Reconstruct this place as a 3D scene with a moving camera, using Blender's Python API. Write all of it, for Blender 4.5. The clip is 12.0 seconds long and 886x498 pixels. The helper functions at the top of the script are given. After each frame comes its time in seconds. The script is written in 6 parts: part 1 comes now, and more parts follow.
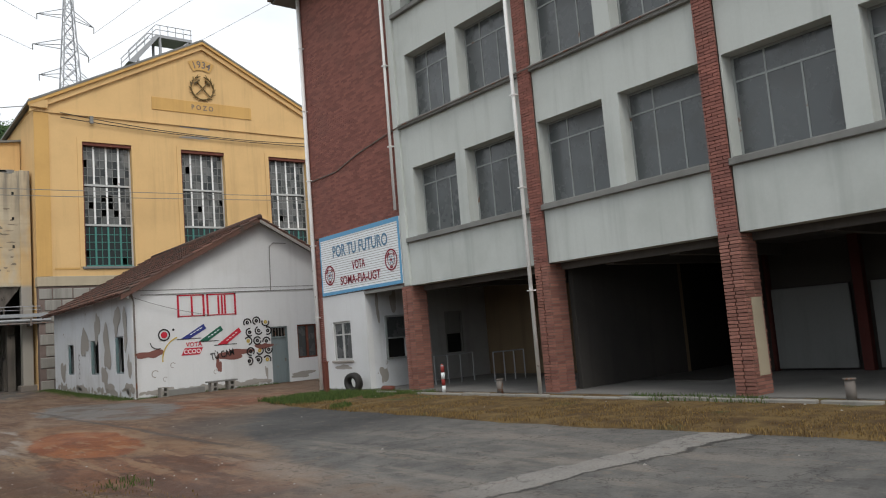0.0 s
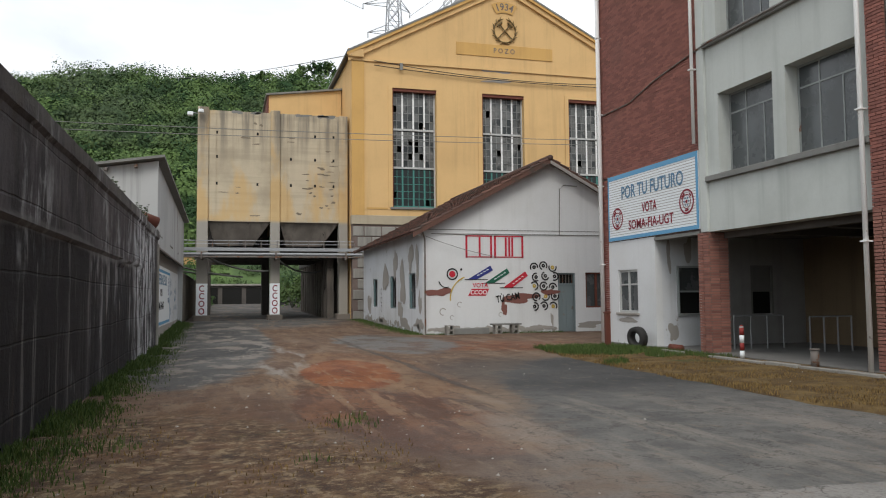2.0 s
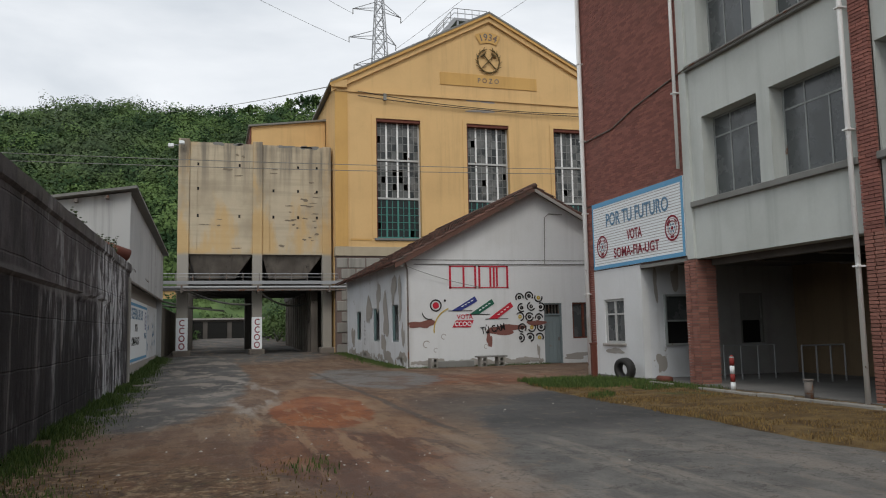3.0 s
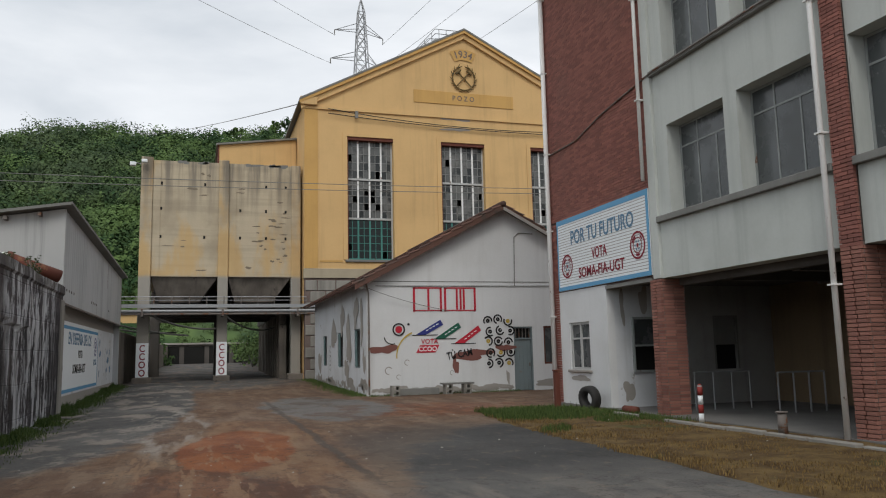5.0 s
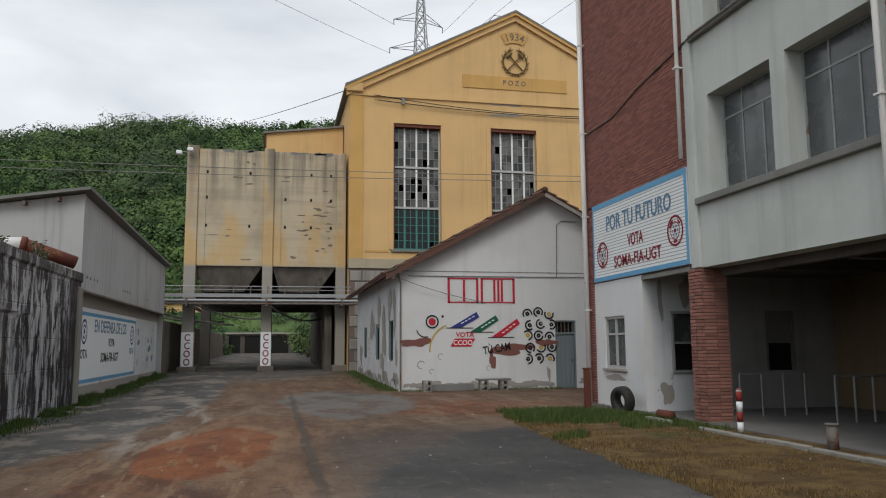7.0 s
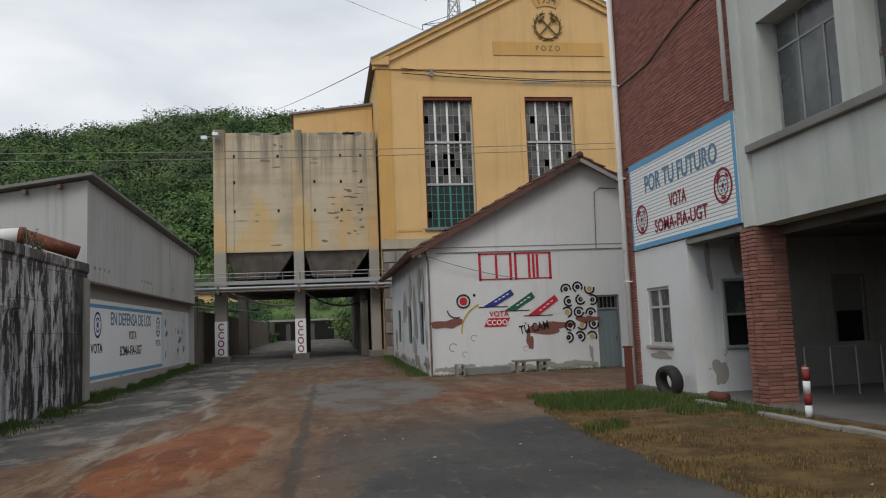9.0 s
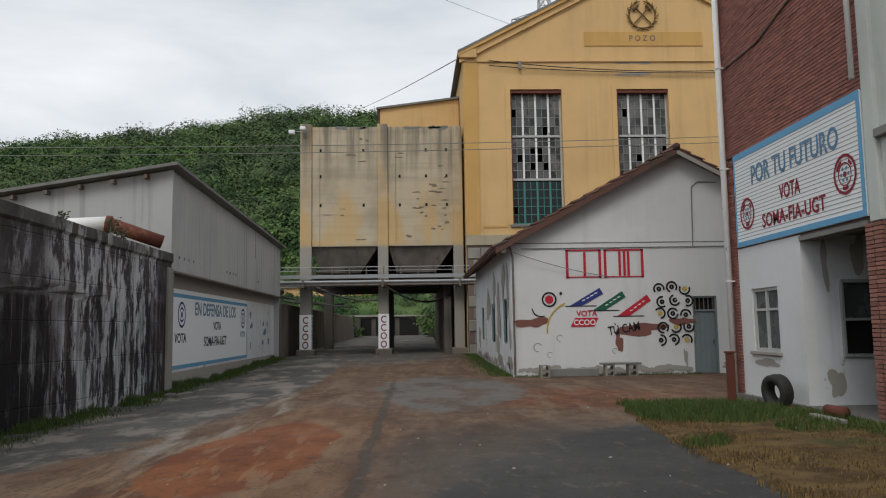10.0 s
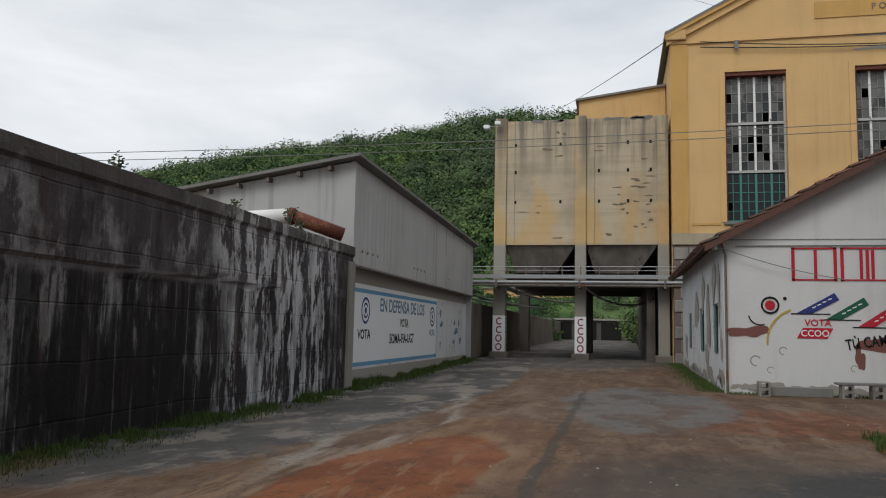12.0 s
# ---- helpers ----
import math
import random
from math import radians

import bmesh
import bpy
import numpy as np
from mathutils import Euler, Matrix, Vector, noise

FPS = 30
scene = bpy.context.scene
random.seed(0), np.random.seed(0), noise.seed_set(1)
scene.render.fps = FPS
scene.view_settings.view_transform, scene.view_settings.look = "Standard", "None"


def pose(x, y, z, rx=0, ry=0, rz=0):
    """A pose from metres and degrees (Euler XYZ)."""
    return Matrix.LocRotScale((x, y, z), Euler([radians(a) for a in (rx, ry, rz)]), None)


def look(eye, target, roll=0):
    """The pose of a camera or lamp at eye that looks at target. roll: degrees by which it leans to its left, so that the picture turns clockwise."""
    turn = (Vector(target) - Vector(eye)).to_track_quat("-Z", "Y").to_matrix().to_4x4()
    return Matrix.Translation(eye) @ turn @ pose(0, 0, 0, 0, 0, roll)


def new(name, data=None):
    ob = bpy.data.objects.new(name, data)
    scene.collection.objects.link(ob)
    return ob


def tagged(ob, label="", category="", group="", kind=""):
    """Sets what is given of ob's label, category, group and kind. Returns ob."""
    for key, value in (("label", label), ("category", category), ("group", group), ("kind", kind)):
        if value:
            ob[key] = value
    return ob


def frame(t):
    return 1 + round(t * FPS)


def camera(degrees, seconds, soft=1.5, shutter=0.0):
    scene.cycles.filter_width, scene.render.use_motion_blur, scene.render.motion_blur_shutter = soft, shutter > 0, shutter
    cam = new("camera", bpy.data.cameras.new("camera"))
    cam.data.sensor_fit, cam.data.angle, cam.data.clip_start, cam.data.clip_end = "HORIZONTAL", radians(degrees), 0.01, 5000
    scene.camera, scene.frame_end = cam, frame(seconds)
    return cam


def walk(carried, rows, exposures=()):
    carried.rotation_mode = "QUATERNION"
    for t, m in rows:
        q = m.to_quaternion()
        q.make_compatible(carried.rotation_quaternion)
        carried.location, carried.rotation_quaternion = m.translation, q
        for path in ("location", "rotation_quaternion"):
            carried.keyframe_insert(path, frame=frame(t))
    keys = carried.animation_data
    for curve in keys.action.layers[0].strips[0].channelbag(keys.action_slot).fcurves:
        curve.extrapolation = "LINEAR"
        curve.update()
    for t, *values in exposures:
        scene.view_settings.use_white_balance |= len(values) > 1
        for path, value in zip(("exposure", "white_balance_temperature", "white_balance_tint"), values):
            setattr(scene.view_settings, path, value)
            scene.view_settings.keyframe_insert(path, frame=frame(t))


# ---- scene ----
cam = camera(59.6, 12.0, soft=1.1)
PATH = [
    (0, (-3.917, 2.758, 1.777), (-2.682, 4.316, 1.987), -4.6),
    (0.5, (-3.463, 3.161, 1.67), (-2.496, 4.907, 1.804), -2.0),
    (1, (-3.209, 3.49, 1.562), (-2.329, 5.28, 1.711), -2.9),
    (1.5, (-2.882, 3.83, 1.484), (-2.069, 5.656, 1.557), -2.9),
    (2, (-2.321, 4.322, 1.593), (-1.778, 6.243, 1.716), -0.5),
    (2.5, (-2.115, 4.642, 1.595), (-1.545, 6.548, 1.8), -1.5),
    (4.5, (-0.684, 5.866, 1.583), (-0.144, 7.781, 1.781), 0.5),
    (5, (-0.397, 6.159, 1.63), (0.195, 8.051, 1.894), -1.3),
    (5.5, (0.108, 6.443, 1.642), (0.717, 8.331, 1.9), -0.9),
    (6, (0.57, 6.854, 1.677), (1.145, 8.75, 1.949), 0.6),
    (6.5, (0.843, 7.045, 1.645), (1.382, 8.939, 1.993), -0.3),
    (7, (1.222, 7.374, 1.656), (1.645, 9.313, 1.904), -0.4),
    (9, (2.256, 9.122, 1.65), (2.558, 11.089, 1.853), -2.4),
    (9.5, (2.407, 9.575, 1.645), (2.531, 11.56, 1.852), -0.6),
    (10, (2.433, 10.053, 1.628), (2.513, 12.041, 1.833), -0.9),
    (10.5, (2.6, 10.598, 1.644), (2.539, 12.584, 1.874), -0.8),
    (11, (2.679, 11.078, 1.632), (2.476, 13.054, 1.871), -0.3),
    (11.5, (2.592, 11.528, 1.649), (2.232, 13.481, 1.886), -2.4),
    (12, (2.73, 12.064, 1.622), (2.29, 14.003, 1.832), 1.2),
]
walk(cam, [(t, look(eye, target, roll)) for t, eye, target, roll in PATH],
     exposures=[(0.0, 0.76), (0.5, 0.80), (1.0, 0.85), (1.6, 0.80), (2.0, 0.76), (2.5, 0.45), (2.7, 0.42), (7.0, 0.40), (12.0, 0.30)])

# ---- world, sun and exposure ----
world = bpy.data.worlds.new("overcast_sky")
scene.world = world
world.use_nodes = True
wn, wl = world.node_tree.nodes, world.node_tree.links
wn.clear()
w_out = wn.new("ShaderNodeOutputWorld")
w_bg = wn.new("ShaderNodeBackground")
w_sky = wn.new("ShaderNodeTexSky")
w_sky.sky_type = "NISHITA"
w_sky.sun_disc = False
w_sky.sun_elevation, w_sky.sun_rotation = radians(52), radians(198)
w_dim = wn.new("ShaderNodeVectorMath")
w_dim.operation = "SCALE"
w_dim.inputs["Scale"].default_value = 0.10
wl.new(w_sky.outputs[0], w_dim.inputs[0])
w_co = wn.new("ShaderNodeTexCoord")
w_map = wn.new("ShaderNodeMapping")
w_map.inputs["Scale"].default_value = (1.6, 1.6, 5.5)
wl.new(w_co.outputs["Generated"], w_map.inputs[0])
w_noise = wn.new("ShaderNodeTexNoise")
w_noise.inputs["Scale"].default_value = 1.5
w_noise.inputs["Detail"].default_value = 7
w_noise.inputs["Roughness"].default_value = 0.52
w_noise.inputs["Distortion"].default_value = 0.25
wl.new(w_map.outputs[0], w_noise.inputs["Vector"])
w_ramp = wn.new("ShaderNodeValToRGB")
w_ramp.color_ramp.elements[0].position, w_ramp.color_ramp.elements[0].color = 0.34, (0.62, 0.66, 0.705, 1)
w_ramp.color_ramp.elements[1].position, w_ramp.color_ramp.elements[1].color = 0.66, (0.90, 0.92, 0.945, 1)
wl.new(w_noise.outputs[0], w_ramp.inputs[0])
w_mix = wn.new("ShaderNodeMix")
w_mix.data_type = "RGBA"
w_mix.inputs[0].default_value = 0.93
wl.new(w_dim.outputs[0], w_mix.inputs[6])
wl.new(w_ramp.outputs[0], w_mix.inputs[7])
wl.new(w_mix.outputs[2], w_bg.inputs[0])
w_bg.inputs[1].default_value = 0.85
wl.new(w_bg.outputs[0], w_out.inputs[0])

sun = new("sun", bpy.data.lights.new("sun", "SUN"))
sun.data.energy, sun.data.angle, sun.data.color = 0.9, radians(25), (1.0, 0.96, 0.9)
sun.matrix_world = look((-26, -60, 90), (0, 20, 0))


# ---- materials ----
def rgb(c):
    return (*c, 1.0)


class Mat:
    """A small node-material builder on world-size object coordinates."""

    def __init__(self, name, rough=0.85, metal=0.0):
        self.m = bpy.data.materials.new(name)
        self.m.use_nodes = True
        self.n, self.l = self.m.node_tree.nodes, self.m.node_tree.links
        self.b = self.n["Principled BSDF"]
        self.b.inputs["Roughness"].default_value = rough
        self.b.inputs["Metallic"].default_value = metal
        self.b.inputs["Specular IOR Level"].default_value = 0.3
        self.co = self.n.new("ShaderNodeTexCoord").outputs["Object"]

    def at(self, scale=(1, 1, 1), place=(0, 0, 0), turn=0.0, co=None):
        m = self.n.new("ShaderNodeMapping")
        m.inputs["Scale"].default_value = scale
        m.inputs["Location"].default_value = place
        m.inputs["Rotation"].default_value = (0, 0, turn)
        self.l.new(co or self.co, m.inputs[0])
        return m.outputs[0]

    def noise(self, scale, detail=4, rough=0.55, stretch=(1, 1, 1), co=None, place=(0, 0, 0)):
        t = self.n.new("ShaderNodeTexNoise")
        t.inputs["Scale"].default_value = scale
        t.inputs["Detail"].default_value = detail
        t.inputs["Roughness"].default_value = rough
        self.l.new(self.at(stretch, place, co=co), t.inputs["Vector"])
        return t.outputs[0]

    def step(self, value, lo, hi, out0=0.0, out1=1.0):
        r = self.n.new("ShaderNodeMapRange")
        r.interpolation_type = "SMOOTHSTEP"
        for k, v in zip(("From Min", "From Max", "To Min", "To Max"), (lo, hi, out0, out1)):
            r.inputs[k].default_value = v
        self.l.new(value, r.inputs[0])
        return r.outputs[0]

    def math(self, op, a, b=0.0):
        m = self.n.new("ShaderNodeMath")
        m.operation = op
        for i, v in enumerate((a, b)):
            if isinstance(v, (int, float)):
                m.inputs[i].default_value = v
            else:
                self.l.new(v, m.inputs[i])
        return m.outputs[0]

    def mix(self, fac, a, b, blend="MIX"):
        m = self.n.new("ShaderNodeMix")
        m.data_type, m.blend_type = "RGBA", blend
        if isinstance(fac, (int, float)):
            m.inputs[0].default_value = fac
        else:
            self.l.new(fac, m.inputs[0])
        for i, v in ((6, a), (7, b)):
            if isinstance(v, tuple):
                m.inputs[i].default_value = rgb(v)
            else:
                self.l.new(v, m.inputs[i])
        return m.outputs[2]

    def axis(self, which, co=None):
        s = self.n.new("ShaderNodeSeparateXYZ")
        self.l.new(co or self.co, s.inputs[0])
        return s.outputs["XYZ".index(which)]

    def island(self):
        return self.n.new("ShaderNodeNewGeometry").outputs["Random Per Island"]

    def random(self):
        return self.n.new("ShaderNodeObjectInfo").outputs["Random"]

    def done(self, colour, bump=None, strength=0.3, distance=0.02, rough=None):
        if isinstance(colour, tuple):
            self.b.inputs["Base Color"].default_value = rgb(colour)
        else:
            self.l.new(colour, self.b.inputs["Base Color"])
        if bump is not None:
            u = self.n.new("ShaderNodeBump")
            u.inputs["Strength"].default_value, u.inputs["Distance"].default_value = strength, distance
            self.l.new(bump, u.inputs["Height"])
            self.l.new(u.outputs[0], self.b.inputs["Normal"])
        if rough is not None:
            self.l.new(rough, self.b.inputs["Roughness"])
        return self.m


def dark(c, f):
    return tuple(v * f for v in c)


def plaster(name, base, stain, streak=0.5, amount=0.5, fleck=0.0, fleck_colour=(0.3, 0.28, 0.25), drip=0.9, rough=0.9):
    """Painted render: broad stains, long vertical drips, fine grain, worn flecks."""
    m = Mat(name, rough)
    broad = m.step(m.noise(0.45, 5, 0.6), 0.42, 0.72)
    drips = m.step(m.noise(drip, 5, 0.6, (2.6, 2.6, 0.16)), 0.48, 0.74)
    grain = m.noise(14, 4, 0.6)
    col = m.mix(m.math("MULTIPLY", broad, amount), base, stain)
    col = m.mix(m.math("MULTIPLY", drips, streak), col, dark(stain, 0.75))
    col = m.mix(m.math("MULTIPLY", grain, 0.22), col, dark(base, 0.6))
    if fleck:
        f = m.step(m.noise(1.3, 8, 0.68), 0.66 - fleck, 0.68 - fleck + 0.02)
        col = m.mix(f, col, fleck_colour)
    return m.done(col, grain, 0.25, 0.01)


YELLOW = plaster("yellow_render", (0.68, 0.45, 0.205), (0.55, 0.36, 0.165), 0.35, 0.5)
YELLOW_TRIM = plaster("ochre_render", (0.60, 0.365, 0.125), (0.47, 0.28, 0.10), 0.3, 0.4)
WHITE = plaster("white_limewash", (0.68, 0.69, 0.69), (0.55, 0.55, 0.53), 0.25, 0.4)
WHITE_OLD = plaster("flaking_limewash", (0.66, 0.68, 0.70), (0.48, 0.48, 0.46), 0.4, 0.5, 0.03, (0.32, 0.30, 0.26))
GREY_RENDER = plaster("grey_green_render", (0.525, 0.55, 0.52), (0.39, 0.41, 0.38), 0.4, 0.6)
SILL = plaster("sill_concrete", (0.22, 0.22, 0.205), (0.13, 0.13, 0.12), 0.3, 0.6)
# darker copies of beige render, limewash and concrete, porch shade in the colour
PORCH_TAN = plaster("shaded_tan_render", (0.23, 0.17, 0.105), (0.15, 0.115, 0.075), 0.4, 0.6)
PORCH_GREY = plaster("shaded_grey_limewash", (0.36, 0.36, 0.345), (0.22, 0.215, 0.20), 0.5, 0.6)
SHADED_FLOOR = plaster("shaded_slab", (0.17, 0.165, 0.155), (0.09, 0.085, 0.08), 0.1, 0.7)
BEIGE = plaster("beige_render", (0.42, 0.36, 0.26), (0.30, 0.26, 0.19), 0.3, 0.5)
# board grey lowered to hold the third bay's dimness
SHADED_BOARD = plaster("shaded_board", (0.20, 0.205, 0.20), (0.12, 0.12, 0.115), 0.4, 0.6)
PLAIN_CONCRETE = plaster("bare_concrete", (0.30, 0.285, 0.255), (0.17, 0.16, 0.14), 0.6, 0.5)
FAR_WALL = plaster("brown_stained_concrete", (0.155, 0.13, 0.105), (0.055, 0.048, 0.042), 0.7, 0.7, 0.02, (0.20, 0.11, 0.06))
# coal stains on the chutes; its darkness also shades the side columns
CHUTE = plaster("coal_stained_shaded_concrete", (0.19, 0.165, 0.14), (0.075, 0.066, 0.056), 0.6, 0.8, 0.05, (0.05, 0.045, 0.04))
# shade in the colour overhead and under the bunker; far walls are plain dark
DARK_CONCRETE = plaster("dark_shaded_concrete", (0.11, 0.10, 0.09), (0.06, 0.055, 0.05), 0.5, 0.6)


def hopper_material(name, more=0.0):
    m = Mat(name, 0.92)
    z = m.axis("Z")
    base = m.mix(m.step(m.noise(0.35, 6, 0.62), 0.4, 0.68), (0.50, 0.425, 0.305), (0.375, 0.315, 0.225))
    boards = m.noise(1.0, 3, 0.6, (0.12, 0.12, 3.2))
    base = m.mix(m.math("MULTIPLY", m.step(boards, 0.45, 0.7), 0.35), base, (0.30, 0.26, 0.19))
    ochre = m.step(m.math("ADD", m.noise(0.7, 5, 0.6, (1, 1, 0.35)), m.step(z, 6.2, 10.5, 0.14 + more, -0.07 + more)), 0.50, 0.70)
    low = m.step(m.math("ADD", z, m.noise(1.2, 4)), 6.6, 7.1)
    base = m.mix(m.math("MULTIPLY", m.math("MULTIPLY", ochre, low), 0.6), base, (0.56, 0.35, 0.12))
    base = m.mix(m.step(z, 6.6, 6.3), base, (0.30, 0.28, 0.245))
    soot = m.math("MULTIPLY", m.step(m.noise(0.9, 5, 0.62, (2.2, 2.2, 0.12)), 0.4, 0.62), m.step(z, 9.0, 13.6))
    base = m.mix(m.math("MULTIPLY", soot, 0.75), base, (0.12, 0.11, 0.095))
    spots = m.step(m.noise(2.3, 6, 0.7), 0.70, 0.73)
    base = m.mix(spots, base, (0.24, 0.2, 0.15))
    return m.done(base, m.math("ADD", m.noise(12, 4), m.math("MULTIPLY", boards, 0.8)), 0.35, 0.02)


HOPPER = hopper_material("weathered_concrete", 0.03)
HOPPER_COLUMN = hopper_material("ochre_stained_concrete", 0.10)


def black_wall_material():
    m = Mat("blackened_concrete", 0.9)
    z, y = m.axis("Z"), m.axis("Y")
    drips = m.noise(1.0, 7, 0.66, (1.5, 1.5, 0.22))
    broad = m.noise(0.3, 6, 0.6, (1, 1, 0.6))
    col = m.mix(m.step(broad, 0.40, 0.68), (0.014, 0.012, 0.015), (0.062, 0.054, 0.058))
    col = m.mix(m.math("MULTIPLY", m.step(drips, 0.54, 0.64), 0.45), col, (0.135, 0.125, 0.125))
    upper = m.step(m.math("ADD", z, m.math("MULTIPLY", m.math("SUBTRACT", broad, 0.5), 0.35)), 2.40, 2.55)
    col = m.mix(m.math("MULTIPLY", upper, m.step(m.noise(1.3, 7, 0.68, (1, 1, 0.45), place=(8, 3, 6)), 0.42, 0.60, 0.25, 0.8)), col, (0.105, 0.095, 0.10))
    ragged = m.math("MULTIPLY", m.math("SUBTRACT", m.noise(0.5, 6, 0.65, (1, 1, 0.5), place=(5, 2, 1)), 0.5), 7.0)
    limed = m.step(m.math("ABSOLUTE", m.math("SUBTRACT", m.math("ADD", y, ragged), 28.3)), 3.8, 2.2)
    odd = m.step(m.noise(0.3, 6, 0.65, (1, 1, 0.7), place=(2, 9, 4)), 0.52, 0.60)
    pale = m.math("MULTIPLY", m.step(m.noise(1.7, 8, 0.72, (1.3, 1.3, 0.42), place=(3, 1, 0)), 0.46, 0.53), m.math("MAXIMUM", limed, m.math("MULTIPLY", odd, 0.45)))
    col = m.mix(m.math("MULTIPLY", pale, 0.92), col, (0.56, 0.57, 0.585))
    streak = m.step(m.noise(2.2, 6, 0.65, (1.6, 1.6, 0.10), place=(1, 8, 0)), 0.60, 0.66)
    col = m.mix(m.math("MULTIPLY", streak, 0.4), col, (0.24, 0.22, 0.195))
    brown = m.step(m.noise(0.9, 5, 0.6, (2, 2, 0.3), place=(7, 2, 0)), 0.56, 0.7)
    col = m.mix(m.math("MULTIPLY", brown, 0.5), col, (0.075, 0.05, 0.038))
    black = m.step(m.noise(1.1, 7, 0.68, (1.2, 1.2, 0.3), place=(11, 4, 2)), 0.52, 0.60)
    bare = m.math("SUBTRACT", 1.0, m.math("MULTIPLY", limed, 0.55))
    col = m.mix(m.math("MULTIPLY", m.math("MULTIPLY", black, bare), m.step(upper, 0, 1, 0.85, 0.55)), col, (0.014, 0.012, 0.015))
    fall = m.noise(1.6, 7, 0.66, (2.6, 2.6, 0.10), place=(4, 4, 0))
    below = m.step(m.math("ADD", z, m.math("MULTIPLY", broad, 0.6)), 2.85, 2.55)
    col = m.mix(m.math("MULTIPLY", m.math("MULTIPLY", m.step(fall, 0.58, 0.62), below), 0.55), col, (0.19, 0.18, 0.175))
    col = m.mix(m.math("MULTIPLY", m.math("MULTIPLY", m.step(fall, 0.52, 0.45), m.math("MULTIPLY", below, bare)), 0.85), col, (0.011, 0.010, 0.012))
    ledge = m.step(m.math("ABSOLUTE", m.math("SUBTRACT", m.math("ADD", z, m.math("MULTIPLY", m.math("SUBTRACT", broad, 0.5), 0.35)), 2.47)), 0.10, 0.03)
    col = m.mix(m.math("MULTIPLY", m.math("MULTIPLY", ledge, m.step(y, 29, 26)), 0.55), col, (0.17, 0.165, 0.165))
    cap = m.step(m.math("ADD", z, m.math("MULTIPLY", drips, 0.5)), 3.75, 4.1)
    col = m.mix(m.math("MULTIPLY", cap, m.step(m.noise(1.4, 6, 0.65), 0.4, 0.6, 0.2, 0.75)), col, (0.12, 0.11, 0.10))
    pour = m.step(m.math("ABSOLUTE", m.math("SUBTRACT", m.math("FRACT", m.math("ADD", m.math("MULTIPLY", z, 1.25), m.math("MULTIPLY", broad, 0.25))), 0.5)), 0.025, 0.008)
    col = m.mix(m.math("MULTIPLY", m.math("MULTIPLY", pour, m.step(drips, 0.5, 0.62)), 0.25), col, (0.02, 0.018, 0.018))
    return m.done(col, m.math("ADD", m.noise(9, 6, 0.7), m.math("SUBTRACT", m.math("MULTIPLY", drips, 1.5), pour)), 0.7, 0.04)


BLACK_WALL = black_wall_material()


def brick_material(name, island=True):
    m = Mat(name, 0.85)
    tint = m.island() if island else m.noise(7, 2, 0.5, (1, 1, 3.5))
    col = m.mix(tint, (0.33, 0.135, 0.105), (0.205, 0.086, 0.070))
    col = m.mix(m.math("MULTIPLY", m.step(m.noise(0.5, 5, 0.6), 0.45, 0.75), 0.5), col, (0.20, 0.105, 0.085))
    col = m.mix(m.math("MULTIPLY", m.noise(25, 3), 0.25), col, (0.10, 0.035, 0.03))
    return m.done(col, m.noise(30, 3), 0.3, 0.004)


BRICK = brick_material("red_brick")
MORTAR = Mat("dark_mortar", 0.95)
MORTAR = MORTAR.done(MORTAR.mix(MORTAR.noise(6, 4), (0.15, 0.11, 0.095), (0.19, 0.15, 0.135)))


def tile_material():
    m = Mat("old_clay_tile", 0.9)
    col = m.mix(m.island(), (0.155, 0.078, 0.058), (0.075, 0.048, 0.040))
    col = m.mix(m.step(m.noise(1.2, 5, 0.62), 0.5, 0.7), col, (0.065, 0.058, 0.05))
    return m.done(col, m.noise(20, 3), 0.3, 0.01)


TILE = tile_material()


def metal_paint(name, base, rust=(0.16, 0.07, 0.035), amount=0.3, rough=0.5, metal=0.0):
    m = Mat(name, rough, metal)
    n = m.noise(3.5, 6, 0.65)
    col = m.mix(m.step(n, 0.72 - 0.3 * amount, 0.78 - 0.3 * amount), base, rust)
    col = m.mix(m.math("MULTIPLY", m.noise(0.8, 3), 0.25), col, dark(base, 0.5))
    return m.done(col, n, 0.15, 0.005)


PIPE_WHITE = metal_paint("white_pipe_paint", (0.82, 0.82, 0.80), amount=0.3)
STEEL = metal_paint("rusty_steel", (0.17, 0.15, 0.135), amount=0.6, rough=0.7)
GALV = metal_paint("galvanised_steel", (0.34, 0.35, 0.36), amount=0.1, rough=0.5, metal=0.3)
BRONZE = metal_paint("tarnished_bronze", (0.15, 0.10, 0.035), (0.05, 0.045, 0.025), 0.5, 0.7)
RUST_PIPE = metal_paint("rust_red_pipe", (0.14, 0.045, 0.03), (0.20, 0.09, 0.05), 0.5, 0.75)
WHITE_FRAME = metal_paint("white_window_paint", (0.46, 0.465, 0.45), (0.2, 0.15, 0.1), 0.25)
GREY_FRAME = metal_paint("grey_window_steel", (0.30, 0.32, 0.31), amount=0.3)
GREEN_FRAME = metal_paint("green_window_paint", (0.07, 0.23, 0.20), (0.12, 0.1, 0.08), 0.3)
GREEN_DULL = metal_paint("dull_teal_paint", (0.15, 0.23, 0.23), (0.3, 0.3, 0.28), 0.4, 0.8)
DOOR_GREY = metal_paint("blue_grey_door_paint", (0.20, 0.245, 0.255), (0.22, 0.2, 0.17), 0.3)
RED_PAINT = metal_paint("faded_red_paint", (0.26, 0.035, 0.03), (0.25, 0.13, 0.11), 0.2, 0.7)
# darker red for posts indoors, the bay's shade in the colour
SHADED_RED = metal_paint("shaded_red_paint", (0.085, 0.022, 0.018), (0.06, 0.03, 0.025), 0.3, 0.8)
RUBBER = Mat("tyre_rubber", 0.75)
